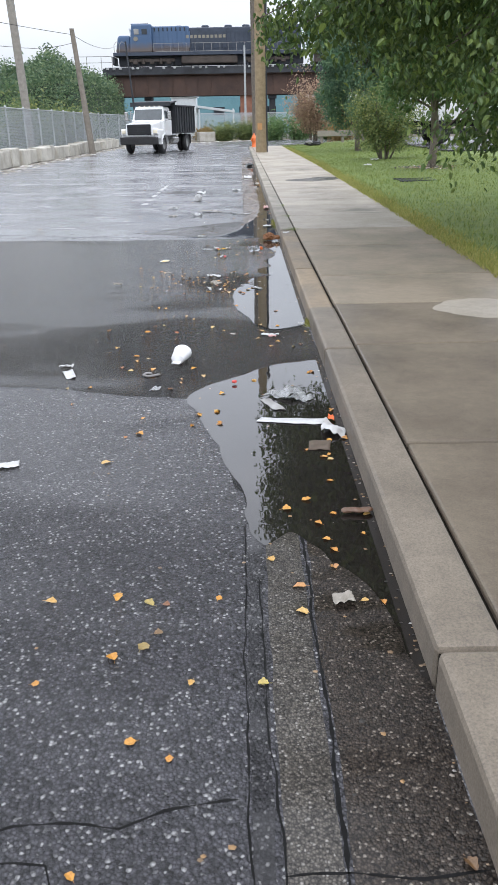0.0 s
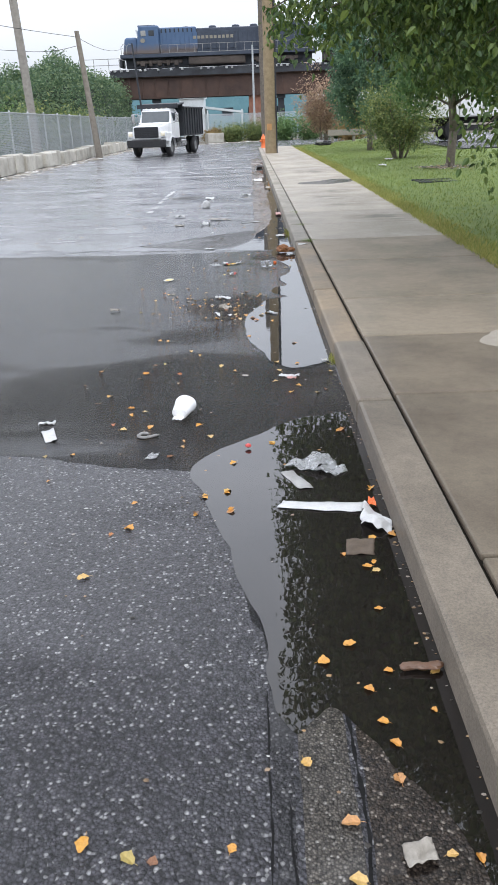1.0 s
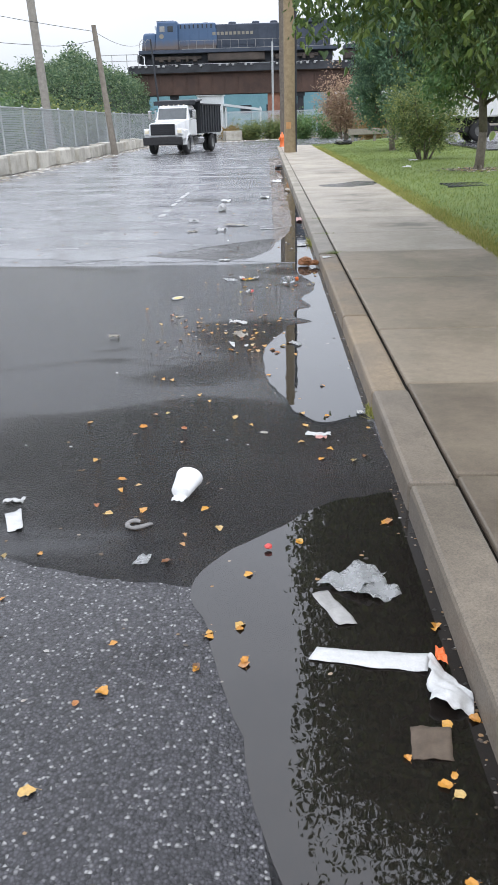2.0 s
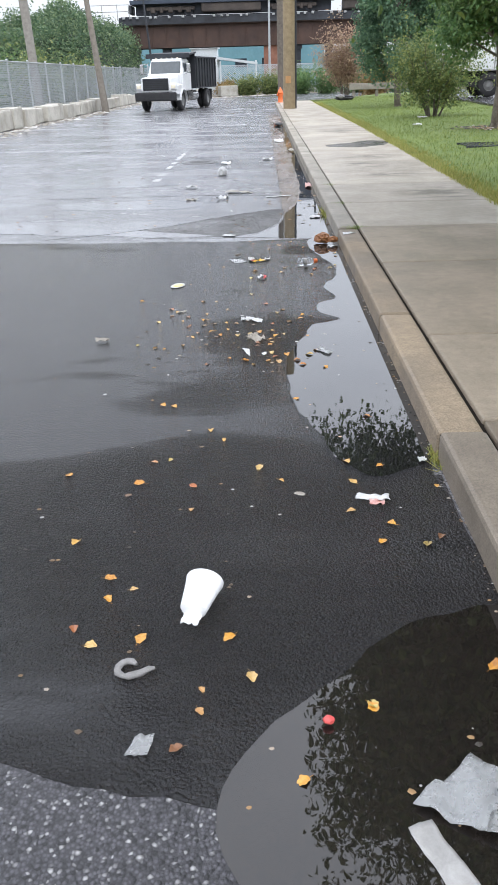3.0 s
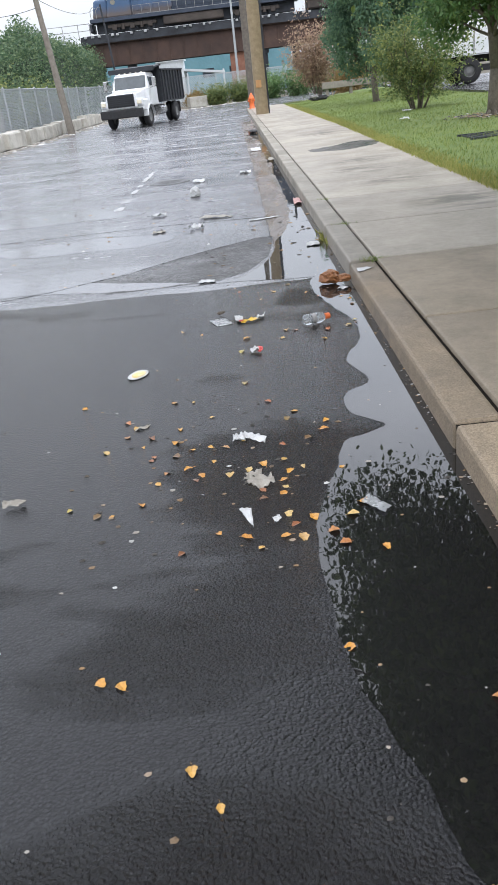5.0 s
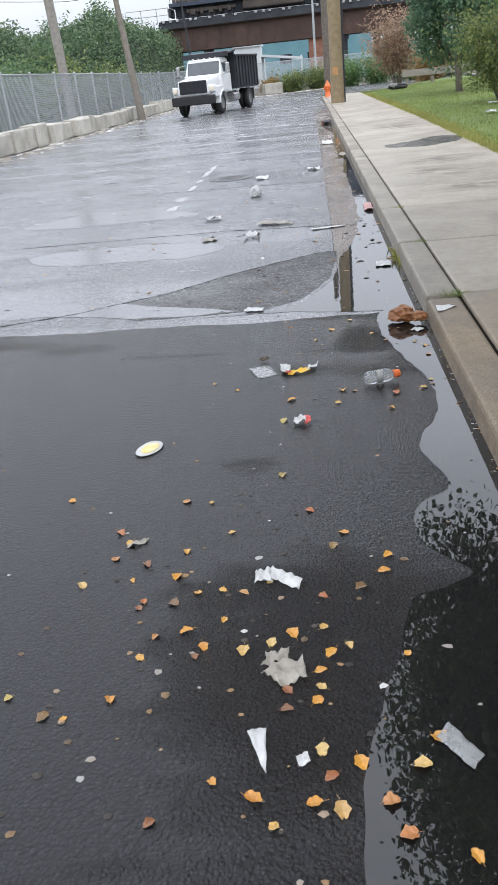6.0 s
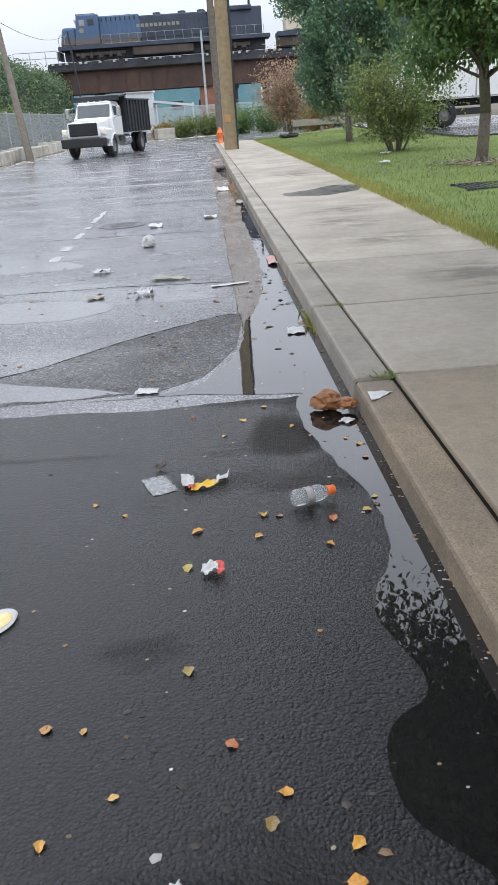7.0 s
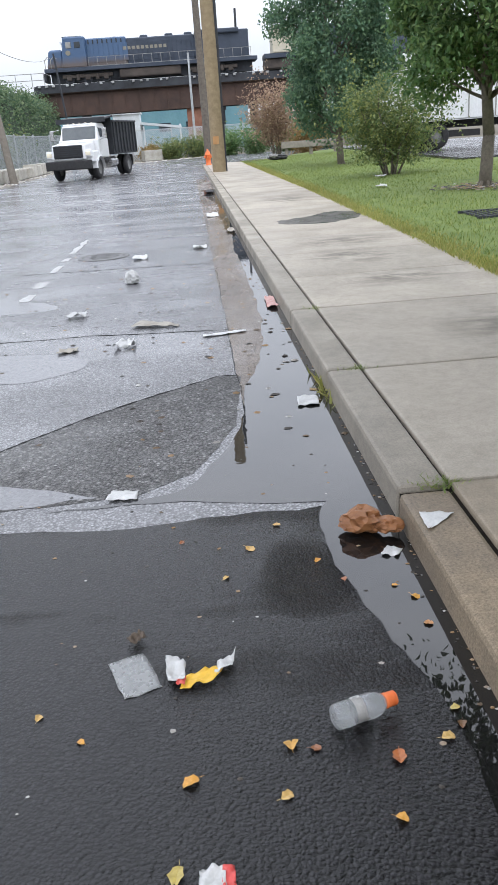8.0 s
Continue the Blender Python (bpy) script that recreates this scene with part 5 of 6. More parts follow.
scrap("paper_scrap", "small torn cream paper scrap among leaves", "paper", [(-0.835, 8.545), (-0.77, 8.57), (-0.76, 8.60), (-0.83, 8.575)], 0.012, M_TISSUE, 13.9)
# flattened wrapper lid
bm = lathe(bmesh.new(), [(0.0, 0.003), (0.05, 0.004), (0.065, 0.008), (0.068, 0.003)], 28)
bm2_scale = Matrix.Diagonal((1.15, 0.75, 1, 1))
bmesh.ops.transform(bm, matrix=pose(0, 0, 0, 0, 0, 62) @ bm2_scale, verts=bm.verts)
for v in bm.verts:
    v.co.z += 0.006 * max(0, noise.noise((v.co.x * 25, v.co.y * 25, 2)))
lid = thing("food_lid", "flattened pale oval food wrapper with a yellow middle", "wrapper", pose(-0.905, 9.35, 0.003))
part("rim", bm, M_PAPER, lid, "crinkled cream rim", smooth=True)
bm = lathe(bmesh.new(), [(0.0, 0.0085), (0.03, 0.0095), (0.044, 0.0075), (0.046, 0.004)], 24)
bmesh.ops.transform(bm, matrix=pose(0.004, 0.003, 0.001, 0, 0, 62) @ bm2_scale, verts=bm.verts)
for v in bm.verts:
    v.co += Vector((0.005 * noise.noise((v.co.y * 60, 1, 4)), 0.005 * noise.noise((v.co.x * 60, 2, 4)), 0.006 * max(0, noise.noise((v.co.x * 25, v.co.y * 25, 2)))))
part("centre", bm, M_LIDYEL, lid, "mottled yellow middle", smooth=True)
scrap("plastic_sheet", "square sheet of milky plastic lying flat", "plastic sheet", [(-0.519, 10.329), (-0.459, 10.161), (-0.35, 10.197), (-0.413, 10.369)], 0.004, M_FILM, 14.4)
w2 = thing("chip_wrapper", "twisted white and yellow snack wrapper", "wrapper", pose(0, 0, 0.0015))
part("white_end", crumpled([(-0.335, 10.20), (-0.285, 10.19), (-0.28, 10.28), (-0.34, 10.32)], 0.03, 15.2, 8, 10, 0.004), M_PAPER, w2, "white twisted end", smooth=True)
part("middle", crumpled([(-0.30, 10.17), (-0.20, 10.19), (-0.17, 10.26), (-0.28, 10.225)], 0.022, 15.8, 10, 6, 0.003), M_YELLOW, w2, smooth=True)
part("far_end", crumpled([(-0.20, 10.215), (-0.145, 10.245), (-0.13, 10.31), (-0.185, 10.275)], 0.025, 16.4, 8, 6, 0.003), M_PAPER, w2, "white pleated end", smooth=True)
part("corner", crumpled([(-0.31, 10.185), (-0.285, 10.18), (-0.28, 10.21), (-0.305, 10.215)], 0.018, 17.0, 4, 4), M_REDP, w2, "red printed corner").location = (0, 0, 0.01)
# drink bottle
bt = thing("drink_bottle", "empty clear drink bottle with an orange cap", "bottle", pose(0.105, 9.955, 0.043, 90, 0, 107))
bm = lathe(bmesh.new(), [(0.0, 0.004), (0.022, 0.0), (0.031, 0.004), (0.034, 0.012), (0.034, 0.05), (0.031, 0.056), (0.031, 0.085), (0.034, 0.09), (0.034, 0.115), (0.030, 0.132), (0.018, 0.150), (0.0165, 0.156)], 32)
body = part("body", bm, M_BOTTLE, bt, smooth=True)
bm = lathe(bmesh.new(), [(0.0318, 0.057), (0.0322, 0.058), (0.0322, 0.084), (0.0318, 0.085)], 32)
part("label_band", bm, M_GREYPAPER, body, "clear printed label band", smooth=True)
bm = bmesh.new()
for k in range(14):
    a = 0.5 + k * 0.36
    x, z = 0.011 * math.cos(a), 0.07 + 0.011 * math.sin(a)
    box(bm, (x, -0.0338 + x * x * 14, z), (0.005, 0.0016, 0.005), (0, 0, 0))
mark = part("ring_mark", bm, M_PAPER, body, "white ring-shaped printed mark")
mark.rotation_euler = (0, 0, radians(150))
bm = lathe(bmesh.new(), [(0.0165, 0.150), (0.0205, 0.150), (0.0205, 0.158), (0.0198, 0.159), (0.0198, 0.182), (0.017, 0.185), (0.0, 0.185)], 28)
part("cap", bm, M_ORANGE, bt, "orange screw cap", smooth=True)
# crumpled paper bag
bag = thing("paper_bag", "crumpled wet brown paper bag at the kerb", "bag", pose(0.40, 10.99, 0.008, 0, 0, -12))


def crushed(rx, ry, rz, seed, sub=4, depth=0.28):
    bm = bmesh.new()
    bmesh.ops.create_icosphere(bm, subdivisions=sub, radius=1)
    for v in bm.verts:
        p = v.co.copy()
        cell = noise.voronoi((p.x * 1.7 + seed, p.y * 1.7, p.z * 1.7))[0]
        k = 1 - depth * (1 - min(1, cell[0] * 1.6)) + 0.12 * noise.noise((p.x * 4 + seed, p.y * 4, p.z * 4))
        v.co = Vector((p.x * rx * k, p.y * ry * k, (p.z * rz * k) + rz * 0.8))
        v.co.z = max(v.co.z, 0.0)
    return bm


part("body", crushed(0.095, 0.065, 0.058, 6.0, 3, 0.6), M_KRAFT, bag)
o = part("neck", crushed(0.06, 0.045, 0.035, 8.0, 3, 0.5), M_KRAFT, bag, "twisted neck")
o.location = (0.105, -0.025, 0.012)
scrap("paper_scrap", "white paper scrap on the kerb stone", "paper", [(0.585, 10.74), (0.60, 10.74), (0.715, 10.845), (0.59, 10.87)], 0.008, M_PAPER, 18.2, 0.1265)
scrap("paper_scrap", "white paper scrap under the paper bag", "paper", [(0.43, 10.80), (0.49, 10.78), (0.52, 10.83), (0.47, 10.86)], 0.012, M_PAPER, 18.9, WZ)
pk = thing("snack_packet", "small crumpled red and white snack packet", "packet", pose(-0.215, 9.545, 0.007))
part("foil", crumpled([(-0.04, -0.03), (0.02, -0.03), (0.02, 0.03), (-0.035, 0.03)], 0.025, 20.1, 8, 8, 0.003), M_PAPER, pk, smooth=True)
part("printed_end", crumpled([(0.012, -0.03), (0.042, -0.025), (0.04, 0.03), (0.012, 0.03)], 0.025, 21.1, 5, 8, 0.003), M_REDP, pk, "red printed end", smooth=True)
pk = thing("snack_packet", "small crumpled red packet in the puddle", "packet", pose(-0.035, 4.62, 0.0105))
part("foil", crushed(0.017, 0.014, 0.011, 4.2, 2), M_REDP, pk)
# farther litter
for name, label, cat, cs, lift, mt, sd in (
    ("paper_scrap", "flattened pale paper scrap on coarse asphalt", "paper", [(-1.157, 3.374), (-1.064, 3.41), (-1.078, 3.472), (-1.172, 3.439)], 0.012, M_PAPER, 71.1),
    ("tissue", "crumpled pale tissue in the brown gutter", "tissue", [(0.323, 2.197), (0.396, 2.218), (0.388, 2.272), (0.316, 2.254)], 0.025, M_TISSUE, 72.1),
    ("paper_scrap", "small grey crumpled paper on black asphalt", "paper", [(-1.294, 7.872), (-1.21, 7.885), (-1.21, 7.931), (-1.294, 7.92)], 0.03, M_TISSUE, 73.1),
    ("paper_scrap", "tiny white paper scrap by the kerb", "paper", [(0.476, 6.105), (0.51, 6.113), (0.508, 6.149), (0.474, 6.143)], 0.012, M_PAPER, 74.1),
    ("paper_scrap", "tiny grey paper scrap on black asphalt", "paper", [(-0.082, 5.84), (-0.045, 5.823), (-0.033, 5.841), (-0.068, 5.86)], 0.008, M_TISSUE, 75.1),
    ("leaf_curl", "dark brown curled leaf standing beside plastic", "leaf", [(-0.444, 10.385), (-0.405, 10.418), (-0.428, 10.456), (-0.468, 10.426)], 0.03, M_CARTON, 76.1),
    ("paper_scrap", "torn white paper among fallen leaves", "paper", [(-0.206, 7.574), (-0.179, 7.586), (-0.186, 7.617), (-0.215, 7.606)], 0.01, M_PAPER, 77.1),
    ("paper_slip", "flat white paper slip on the road", "paper", [(-0.64, 11.47), (-0.50, 11.46), (-0.50, 11.55), (-0.62, 11.56)], 0.012, M_PAPER, 30.1),
    ("paper_strip", "straight white paper strip on the road", "paper", [(-0.155, 14.33), (0.195, 14.40), (0.195, 14.47), (-0.155, 14.40)], 0.008, M_PAPER, 31.1),
    ("paper_scrap", "white folded paper scrap on the road", "paper", [(-1.41, 15.42), (-1.21, 15.45), (-1.22, 15.60), (-1.38, 15.56)], 0.05, M_PAPER, 32.1),
    ("paper_scrap", "pale crumpled paper on the road", "paper", [(-0.85, 14.17), (-0.69, 14.2), (-0.68, 14.34), (-0.83, 14.32)], 0.05, M_PAPER, 33.1),
    ("cloth_strip", "dirty white cloth strip trailing on the road", "cloth", [(-0.76, 14.85), (-0.35, 14.78), (-0.35, 14.85), (-0.70, 15.05)], 0.03, M_TISSUE, 34.1),
    ("paper_scrap", "pale crumpled paper on the road", "paper", [(-1.02, 18.95), (-0.82, 18.95), (-0.82, 19.2), (-1.0, 19.2)], 0.05, M_PAPER, 35.1),
    ("paper_scrap", "dirty pinkish paper on the road", "paper", [(-1.28, 14.15), (-1.13, 14.2), (-1.13, 14.31), (-1.27, 14.28)], 0.02, M_TISSUE, 36.1),
    ("paper_scrap", "white scrap in the gutter water", "paper", [(0.355, 12.5), (0.48, 12.5), (0.49, 12.66), (0.37, 12.66)], 0.015, M_PAPER, 37.1),
    ("wrapper", "reddish wrapper against the kerb", "wrapper", [(0.44, 15.2), (0.54, 15.2), (0.54, 15.7), (0.46, 15.7)], 0.03, M_PINK, 38.1),
    ("paper_scrap", "dirty paper in the gutter", "paper", [(0.35, 21.2), (0.5, 21.2), (0.5, 21.6), (0.38, 21.6)], 0.05, M_TISSUE, 39.1),
    ("paper_scrap", "dirty paper in the gutter", "paper", [(0.1, 24.2), (0.35, 24.2), (0.32, 24.7), (0.12, 24.7)], 0.06, M_PAPER, 40.1),
    ("paper_scrap", "white paper on the road", "paper", [(-0.2, 19.6), (0.0, 19.6), (0.0, 19.8), (-0.2, 19.8)], 0.04, M_PAPER, 41.1),
):
    scrap(name, label, cat, cs, lift, mt, sd, 0.005)
bm = crushed(0.105, 0.09, 0.085, 5.5, 4, 0.45)
for v in bm.verts:
    k = 1 - 0.55 * min(1, v.co.z / 0.22)
    v.co.x *= k
    v.co.y *= k
solo("napkin", bm, M_PAPER, "bunched white napkin standing on the road", "napkin", pose(-0.9, 17.15, 0.002))
# low black lump added in place of the dark reflection on wet ground
bm = crushed(0.14, 0.4, 0.05, 9.5, 3)
solo("dark_reflection_lump", bm, M_BLACK, "flat black lump for a dark wet reflection in the gutter", "rubbish", pose(0.36, 31.5, 0.01))
bundle = thing("bundle", "black bundle with a grey cloth lying on the lawn", "bundle", pose(4.5, 51.0, 0.17))
part("sack", crushed(0.55, 0.3, 0.16, 2.5, 4, 0.4), M_BLACK, bundle)
part("cloth", crushed(0.26, 0.2, 0.13, 7.5, 4, 0.4), M_GREYRAG, bundle, "grey cloth").location = (-0.22, -0.1, 0.1)
# road marking and manhole
M_MARK = plain("worn_white_marking", (0.28, 0.28, 0.28), (0.55, 0.55, 0.54), 0.7, 25, local=False)
for k, (y0, y1) in enumerate(((16.5, 16.9), (17.3, 17.7), (18.4, 19.0), (19.4, 19.7), (20.2, 21.9))):
    bm = sheet(bmesh.new(), wavy([(-2.05, y0), (-1.95, y0), (-1.93, y1), (-2.03, y1)], 0.05, 0.05, 50.0 + k), 0.003)
    solo("road_marking", bm, M_MARK, "worn white dash painted on the road", "marking", kind="structure")
M_IRON = plain("worn_grey_iron", (0.10, 0.10, 0.10), (0.2, 0.2, 0.2), 0.55, 12, metal=0.3)
mh = thing("manhole_cover", "round iron manhole cover set in the road", "manhole", pose(-1.47, 19.55, 0.0))
bm = lathe(bmesh.new(), [(0.30, 0.0), (0.30, 0.008), (0.36, 0.008), (0.36, 0.0)], 28)
part("ring", bm, M_IRON, mh)
bm = lathe(bmesh.new(), [(0.0, 0.006), (0.285, 0.006), (0.285, 0.0)], 28)
for k in range(5):
    box(bm, (0, -0.2 + 0.1 * k, 0.008), (0.45 - 0.12 * abs(k - 2) ** 1.2 * 0.6, 0.03, 0.006))
part("lid", bm, M_IRON, mh)
gr = thing("drain_grate", "dark iron drain grate set in the lawn", "drain", pose(4.3, 19.7, lawn_z(4.3, 19.7) - 0.01))
for k in range(9):
    part("bar", box(bmesh.new(), (-0.4 + 0.1 * k, 0, 0.01), (0.03, 0.8, 0.03)), M_STEEL_DK, gr)
for yy in (-0.42, 0.42):
    part("edge_bar", box(bmesh.new(), (0, yy, 0.012), (0.95, 0.06, 0.035)), M_STEEL_DK, gr)


# ---- fallen leaves ----
LEAVES_GUTTER = [
    (-0.37, 1.22), (0.51, 1.23), (-0.18, 1.55), (-0.29, 1.61), (0.07, 1.83), (-0.14, 1.84), (-0.6, 1.85), (-0.39, 1.96),
    (-0.3, 2.01), (-0.26, 2.08), (0.21, 2.18), (0.49, 2.23), (0.43, 2.24), (-0.25, 2.24), (-0.31, 2.25), (-0.07, 2.27),
    (-0.65, 2.27), (-0.42, 2.29), (0.21, 2.33), (0.35, 2.46), (0.12, 2.52), (0.36, 2.58), (0.34, 2.66), (0.49, 2.7),
    (0.32, 2.79), (0.53, 2.86), (0.39, 2.87), (0.2, 2.92), (0.29, 3.0), (0.41, 3.19), (0.41, 3.46), (0.33, 3.55),
    (0.46, 3.67), (0.54, 3.69), (-0.6, 3.76), (-0.53, 3.81), (-0.26, 3.91), (-0.11, 3.93), (-0.54, 4.04), (-0.23, 4.07),
    (0.51, 4.1), (-0.13, 4.11),
]
LEAVES_PUDDLE = [(-0.11, 3.95), (-0.13, 4.13), (-0.23, 4.09), (-0.26, 3.92), (-0.54, 3.81), (-0.65, 3.44), (0.09, 4.69), (0.44, 3.49), (0.44, 3.43), (0.52, 4.12), (0.47, 4.84)]
LEAVES_PATCH_EDGE = [
    (-0.99, 4.3), (-0.11, 4.44), (-0.43, 4.54), (-1.08, 4.6), (-0.94, 4.61), (-0.38, 4.67), (0.09, 4.68), (-0.38, 4.75),
    (-0.24, 4.8), (0.45, 4.83), (-0.73, 4.94), (-0.58, 4.97), (-0.31, 4.97), (-0.8, 5.02), (-0.72, 5.17), (-0.64, 5.22),
    (-0.73, 5.28), (0.39, 5.47), (0.23, 5.49), (-0.9, 5.51), (0.45, 5.52), (0.28, 5.61), (0.14, 5.71), (-0.49, 5.74),
    (-0.76, 5.86), (0.51, 5.9), (-0.5, 5.93), (0.17, 5.95), (-0.73, 5.96), (-0.13, 5.97), (-1.05, 6.05), (-0.22, 6.09),
    (0.3, 6.09), (0.16, 6.13), (-0.69, 6.16), (-0.62, 6.18), (-0.39, 6.38), (-0.46, 6.49), (0.31, 6.63), (-0.67, 6.8),
    (-0.73, 6.82), (-0.03, 6.87),
]
LEAVES_NEAR_CLUSTER = [
    (0.16, 7.35), (0.03, 7.4), (-0.26, 7.42), (-0.54, 7.43), (-0.11, 7.46), (0.0, 7.48), (-0.17, 7.48), (-0.31, 7.49),
    (-0.41, 7.54), (-0.13, 7.55), (0.08, 7.58), (-0.06, 7.59), (-0.15, 7.63), (0.13, 7.66), (-0.83, 7.74), (-0.89, 7.75),
    (-0.24, 7.76), (-0.16, 7.79), (-0.72, 7.81), (-1.01, 7.82), (-0.24, 7.83), (-0.15, 7.84), (-0.15, 7.9), (0.09, 7.96),
    (-0.51, 7.97), (-0.67, 7.97), (-0.12, 7.97), (-0.37, 7.99), (-0.07, 8.0), (-0.49, 8.01), (-0.29, 8.02), (-0.23, 8.06),
]
LEAVES_FAR_CLUSTER = [
    (-0.64, 8.06), (-0.14, 8.08), (-0.55, 8.08), (-0.44, 8.13), (-0.72, 8.2), (-0.61, 8.22), (-0.14, 8.23), (-0.71, 8.23),
    (-0.39, 8.26), (-0.54, 8.27), (-0.02, 8.27), (-0.46, 8.28), (-0.31, 8.31), (-0.94, 8.33), (-0.77, 8.35), (0.06, 8.35),
    (-0.62, 8.36), (-0.74, 8.44), (0.08, 8.44), (-0.86, 8.48), (-0.1, 8.51), (-0.61, 8.51), (-0.83, 8.58), (-0.06, 8.59),
    (-0.46, 8.62), (-0.88, 8.65), (-0.18, 8.75), (-0.56, 8.84), (-0.66, 8.86), (-1.14, 8.91), (-0.29, 9.04),
]
LEAVES_KERB = [
    (-0.3, 9.58), (0.21, 9.66), (-0.04, 9.76), (-0.27, 9.83), (0.25, 9.84), (0.39, 9.89), (0.05, 9.9), (-0.01, 9.92),
    (0.44, 9.93), (0.44, 9.99), (-0.56, 10.01), (-0.69, 10.12), (0.48, 10.37), (0.48, 10.52), (0.43, 10.6), (0.27, 10.67),
    (-0.14, 10.75), (0.2, 10.81), (-0.04, 10.94), (-0.3, 11.04), (0.08, 11.11),
]


def leaf_material():
    n = Nodes("fallen_leaf")
    r = n.chance()
    col = n.ramp(r, [(0.0, (0.50, 0.22, 0.03)), (0.35, (0.55, 0.27, 0.035)), (0.6, (0.52, 0.36, 0.13)), (0.8, (0.38, 0.12, 0.035)), (0.92, (0.14, 0.07, 0.03)), (1.0, (0.42, 0.33, 0.09))])
    col = n.mix(0.55, col, n.ramp(n.noise(90, 4, 0.6, n.obj), [(0.3, 0.45), (0.65, 1.1)]), "MULTIPLY")
    n.set(Base_Color=col, Roughness=0.45, Coat_Weight=0.25, Coat_Roughness=0.2)
    return n.bump(n.noise(140, 2, 0.5, n.obj), 0.4, 0.002).mat


M_FALLEN = leaf_material()


def fallen_leaf_mesh(seed):
    """A curled leaf with a folded midrib, lobed edge and stalk, about 5 cm long."""
    rng = random.Random(seed)
    L, W = rng.uniform(0.046, 0.06), rng.uniform(0.017, 0.023)
    bm, rows = bmesh.new(), []
    fold, curl, twist = rng.uniform(0.2, 0.7), rng.uniform(-8, 10), rng.uniform(-0.5, 0.5)
    for k in range(8):
        u = k / 7
        w = W * math.sin(math.pi * min(1, u * 0.93 + 0.04)) ** 0.7 * (1 + 0.18 * math.sin(u * 14 + seed))
        y = (u - 0.5) * L
        row = []
        for s in (-1, -0.5, 0, 0.5, 1):
            z = abs(s) * w * fold + curl * y * y + twist * s * w * (u - 0.5) + 0.0015 * rng.uniform(-1, 1)
            row.append(bm.verts.new((s * w, y, z)))
        rows.append(row)
    for a, b in zip(rows, rows[1:]):
        for k in range(4):
            bm.faces.new((a[k], a[k + 1], b[k + 1], b[k]))
    low = min(v.co.z for v in bm.verts)
    for v in bm.verts:
        v.co.z -= low
    rod(bm, (0, -0.5 * L, -low + 0.002), (rng.uniform(-0.008, 0.008), -0.5 * L - 0.018, 0.002), 0.0008, 0.0006, 4)
    me = bpy.data.meshes.new("fallen_leaf")
    bm.to_mesh(me)
    bm.free()
    me.materials.append(M_FALLEN)
    return me


leaf_meshes = [fallen_leaf_mesh(s) for s in range(9)]
rng = random.Random(77)
for x, y in LEAVES_GUTTER + LEAVES_PUDDLE + LEAVES_PATCH_EDGE + LEAVES_NEAR_CLUSTER + LEAVES_FAR_CLUSTER + LEAVES_KERB:
    o = new("fallen_leaf", rng.choice(leaf_meshes))
    s = rng.uniform(0.45, 0.84)
    o.matrix_world = pose(x, y, 0.0022 if x > 0 or y < 4.5 else 0.0014, rng.uniform(-10, 10), rng.uniform(-10, 10), rng.uniform(0, 360)) @ Matrix.Diagonal((s, s, s, 1))
    tagged(o, "small curled yellow-orange leaf lying on wet asphalt", "leaf", "fallen leaves on the road")


def bits(name, label, material, count, place, size, seed, z=0.004):
    """Uncountable crumbs: small faceted pieces spread over an area."""
    rng = random.Random(seed)
    verts, faces = [], []
    for _ in range(count):
        x, y = place(rng)
        s = size * rng.uniform(0.35, 1.3)
        a = rng.uniform(0, 6.28)
        k = len(verts)
        for j in range(5):
            r = s * rng.uniform(0.6, 1.1)
            verts.append((x + r * math.cos(a + j * 1.257), y + 0.8 * r * math.sin(a + j * 1.257), z))
        verts.append((x, y, z + s * rng.uniform(0.12, 0.4)))
        faces += [(k + j, k + (j + 1) % 5, k + 5) for j in range(5)]
    ob = pydata(name, verts, faces, material)
    return tagged(ob, label, "debris", kind="stuff")


def varied(name, stops, rough=0.7):
    n = Nodes(name)
    n.set(Base_Color=n.mix(0.4, n.ramp(n.island(), stops), n.ramp(n.noise(60, 3), [(0.3, 0.5), (0.7, 1.0)]), "MULTIPLY"), Roughness=rough)
    return n.mat


M_CRUMB = varied("grit_and_scraps", [(0.0, (0.02, 0.018, 0.015)), (0.4, (0.06, 0.05, 0.04)), (0.66, (0.30, 0.18, 0.08)), (0.9, (0.30, 0.29, 0.27)), (1.0, (0.55, 0.54, 0.52))])
M_RUBBLE = varied("pale_rubble", [(0.0, (0.10, 0.085, 0.06)), (0.5, (0.28, 0.25, 0.2)), (0.85, (0.45, 0.43, 0.38)), (1.0, (0.7, 0.7, 0.68))])
bits("grit", "scattered grit and tiny scraps on the road", M_CRUMB, 420, lambda r: (r.uniform(-2.6, 0.5), r.uniform(1.2, 12)), 0.010, 5, 0.002)
bits("grit", "scattered grit and tiny scraps on the road", M_CRUMB, 90, lambda r: (r.gauss(-0.35, 0.4), r.gauss(8.1, 0.45)), 0.014, 6, 0.002)
bits("grit", "scattered grit and scraps on the far road", M_CRUMB, 520, lambda r: (r.triangular(-4.5, 0.5, 0.1), r.uniform(11.5, 30)), 0.024, 7, 0.002)
bits("gutter_debris", "leaves and scraps silted along the kerb", M_CRUMB, 200, lambda r: (r.triangular(0.0, 0.55, 0.5), r.uniform(12, 36)), 0.026, 8, 0.0045)
bits("rubble", "pale rubble and litter along the fence blocks", M_RUBBLE, 700, lambda r: (-9.3 + abs(r.gauss(0, 0.35)), r.uniform(18, 66)), 0.14, 9, 0.0)
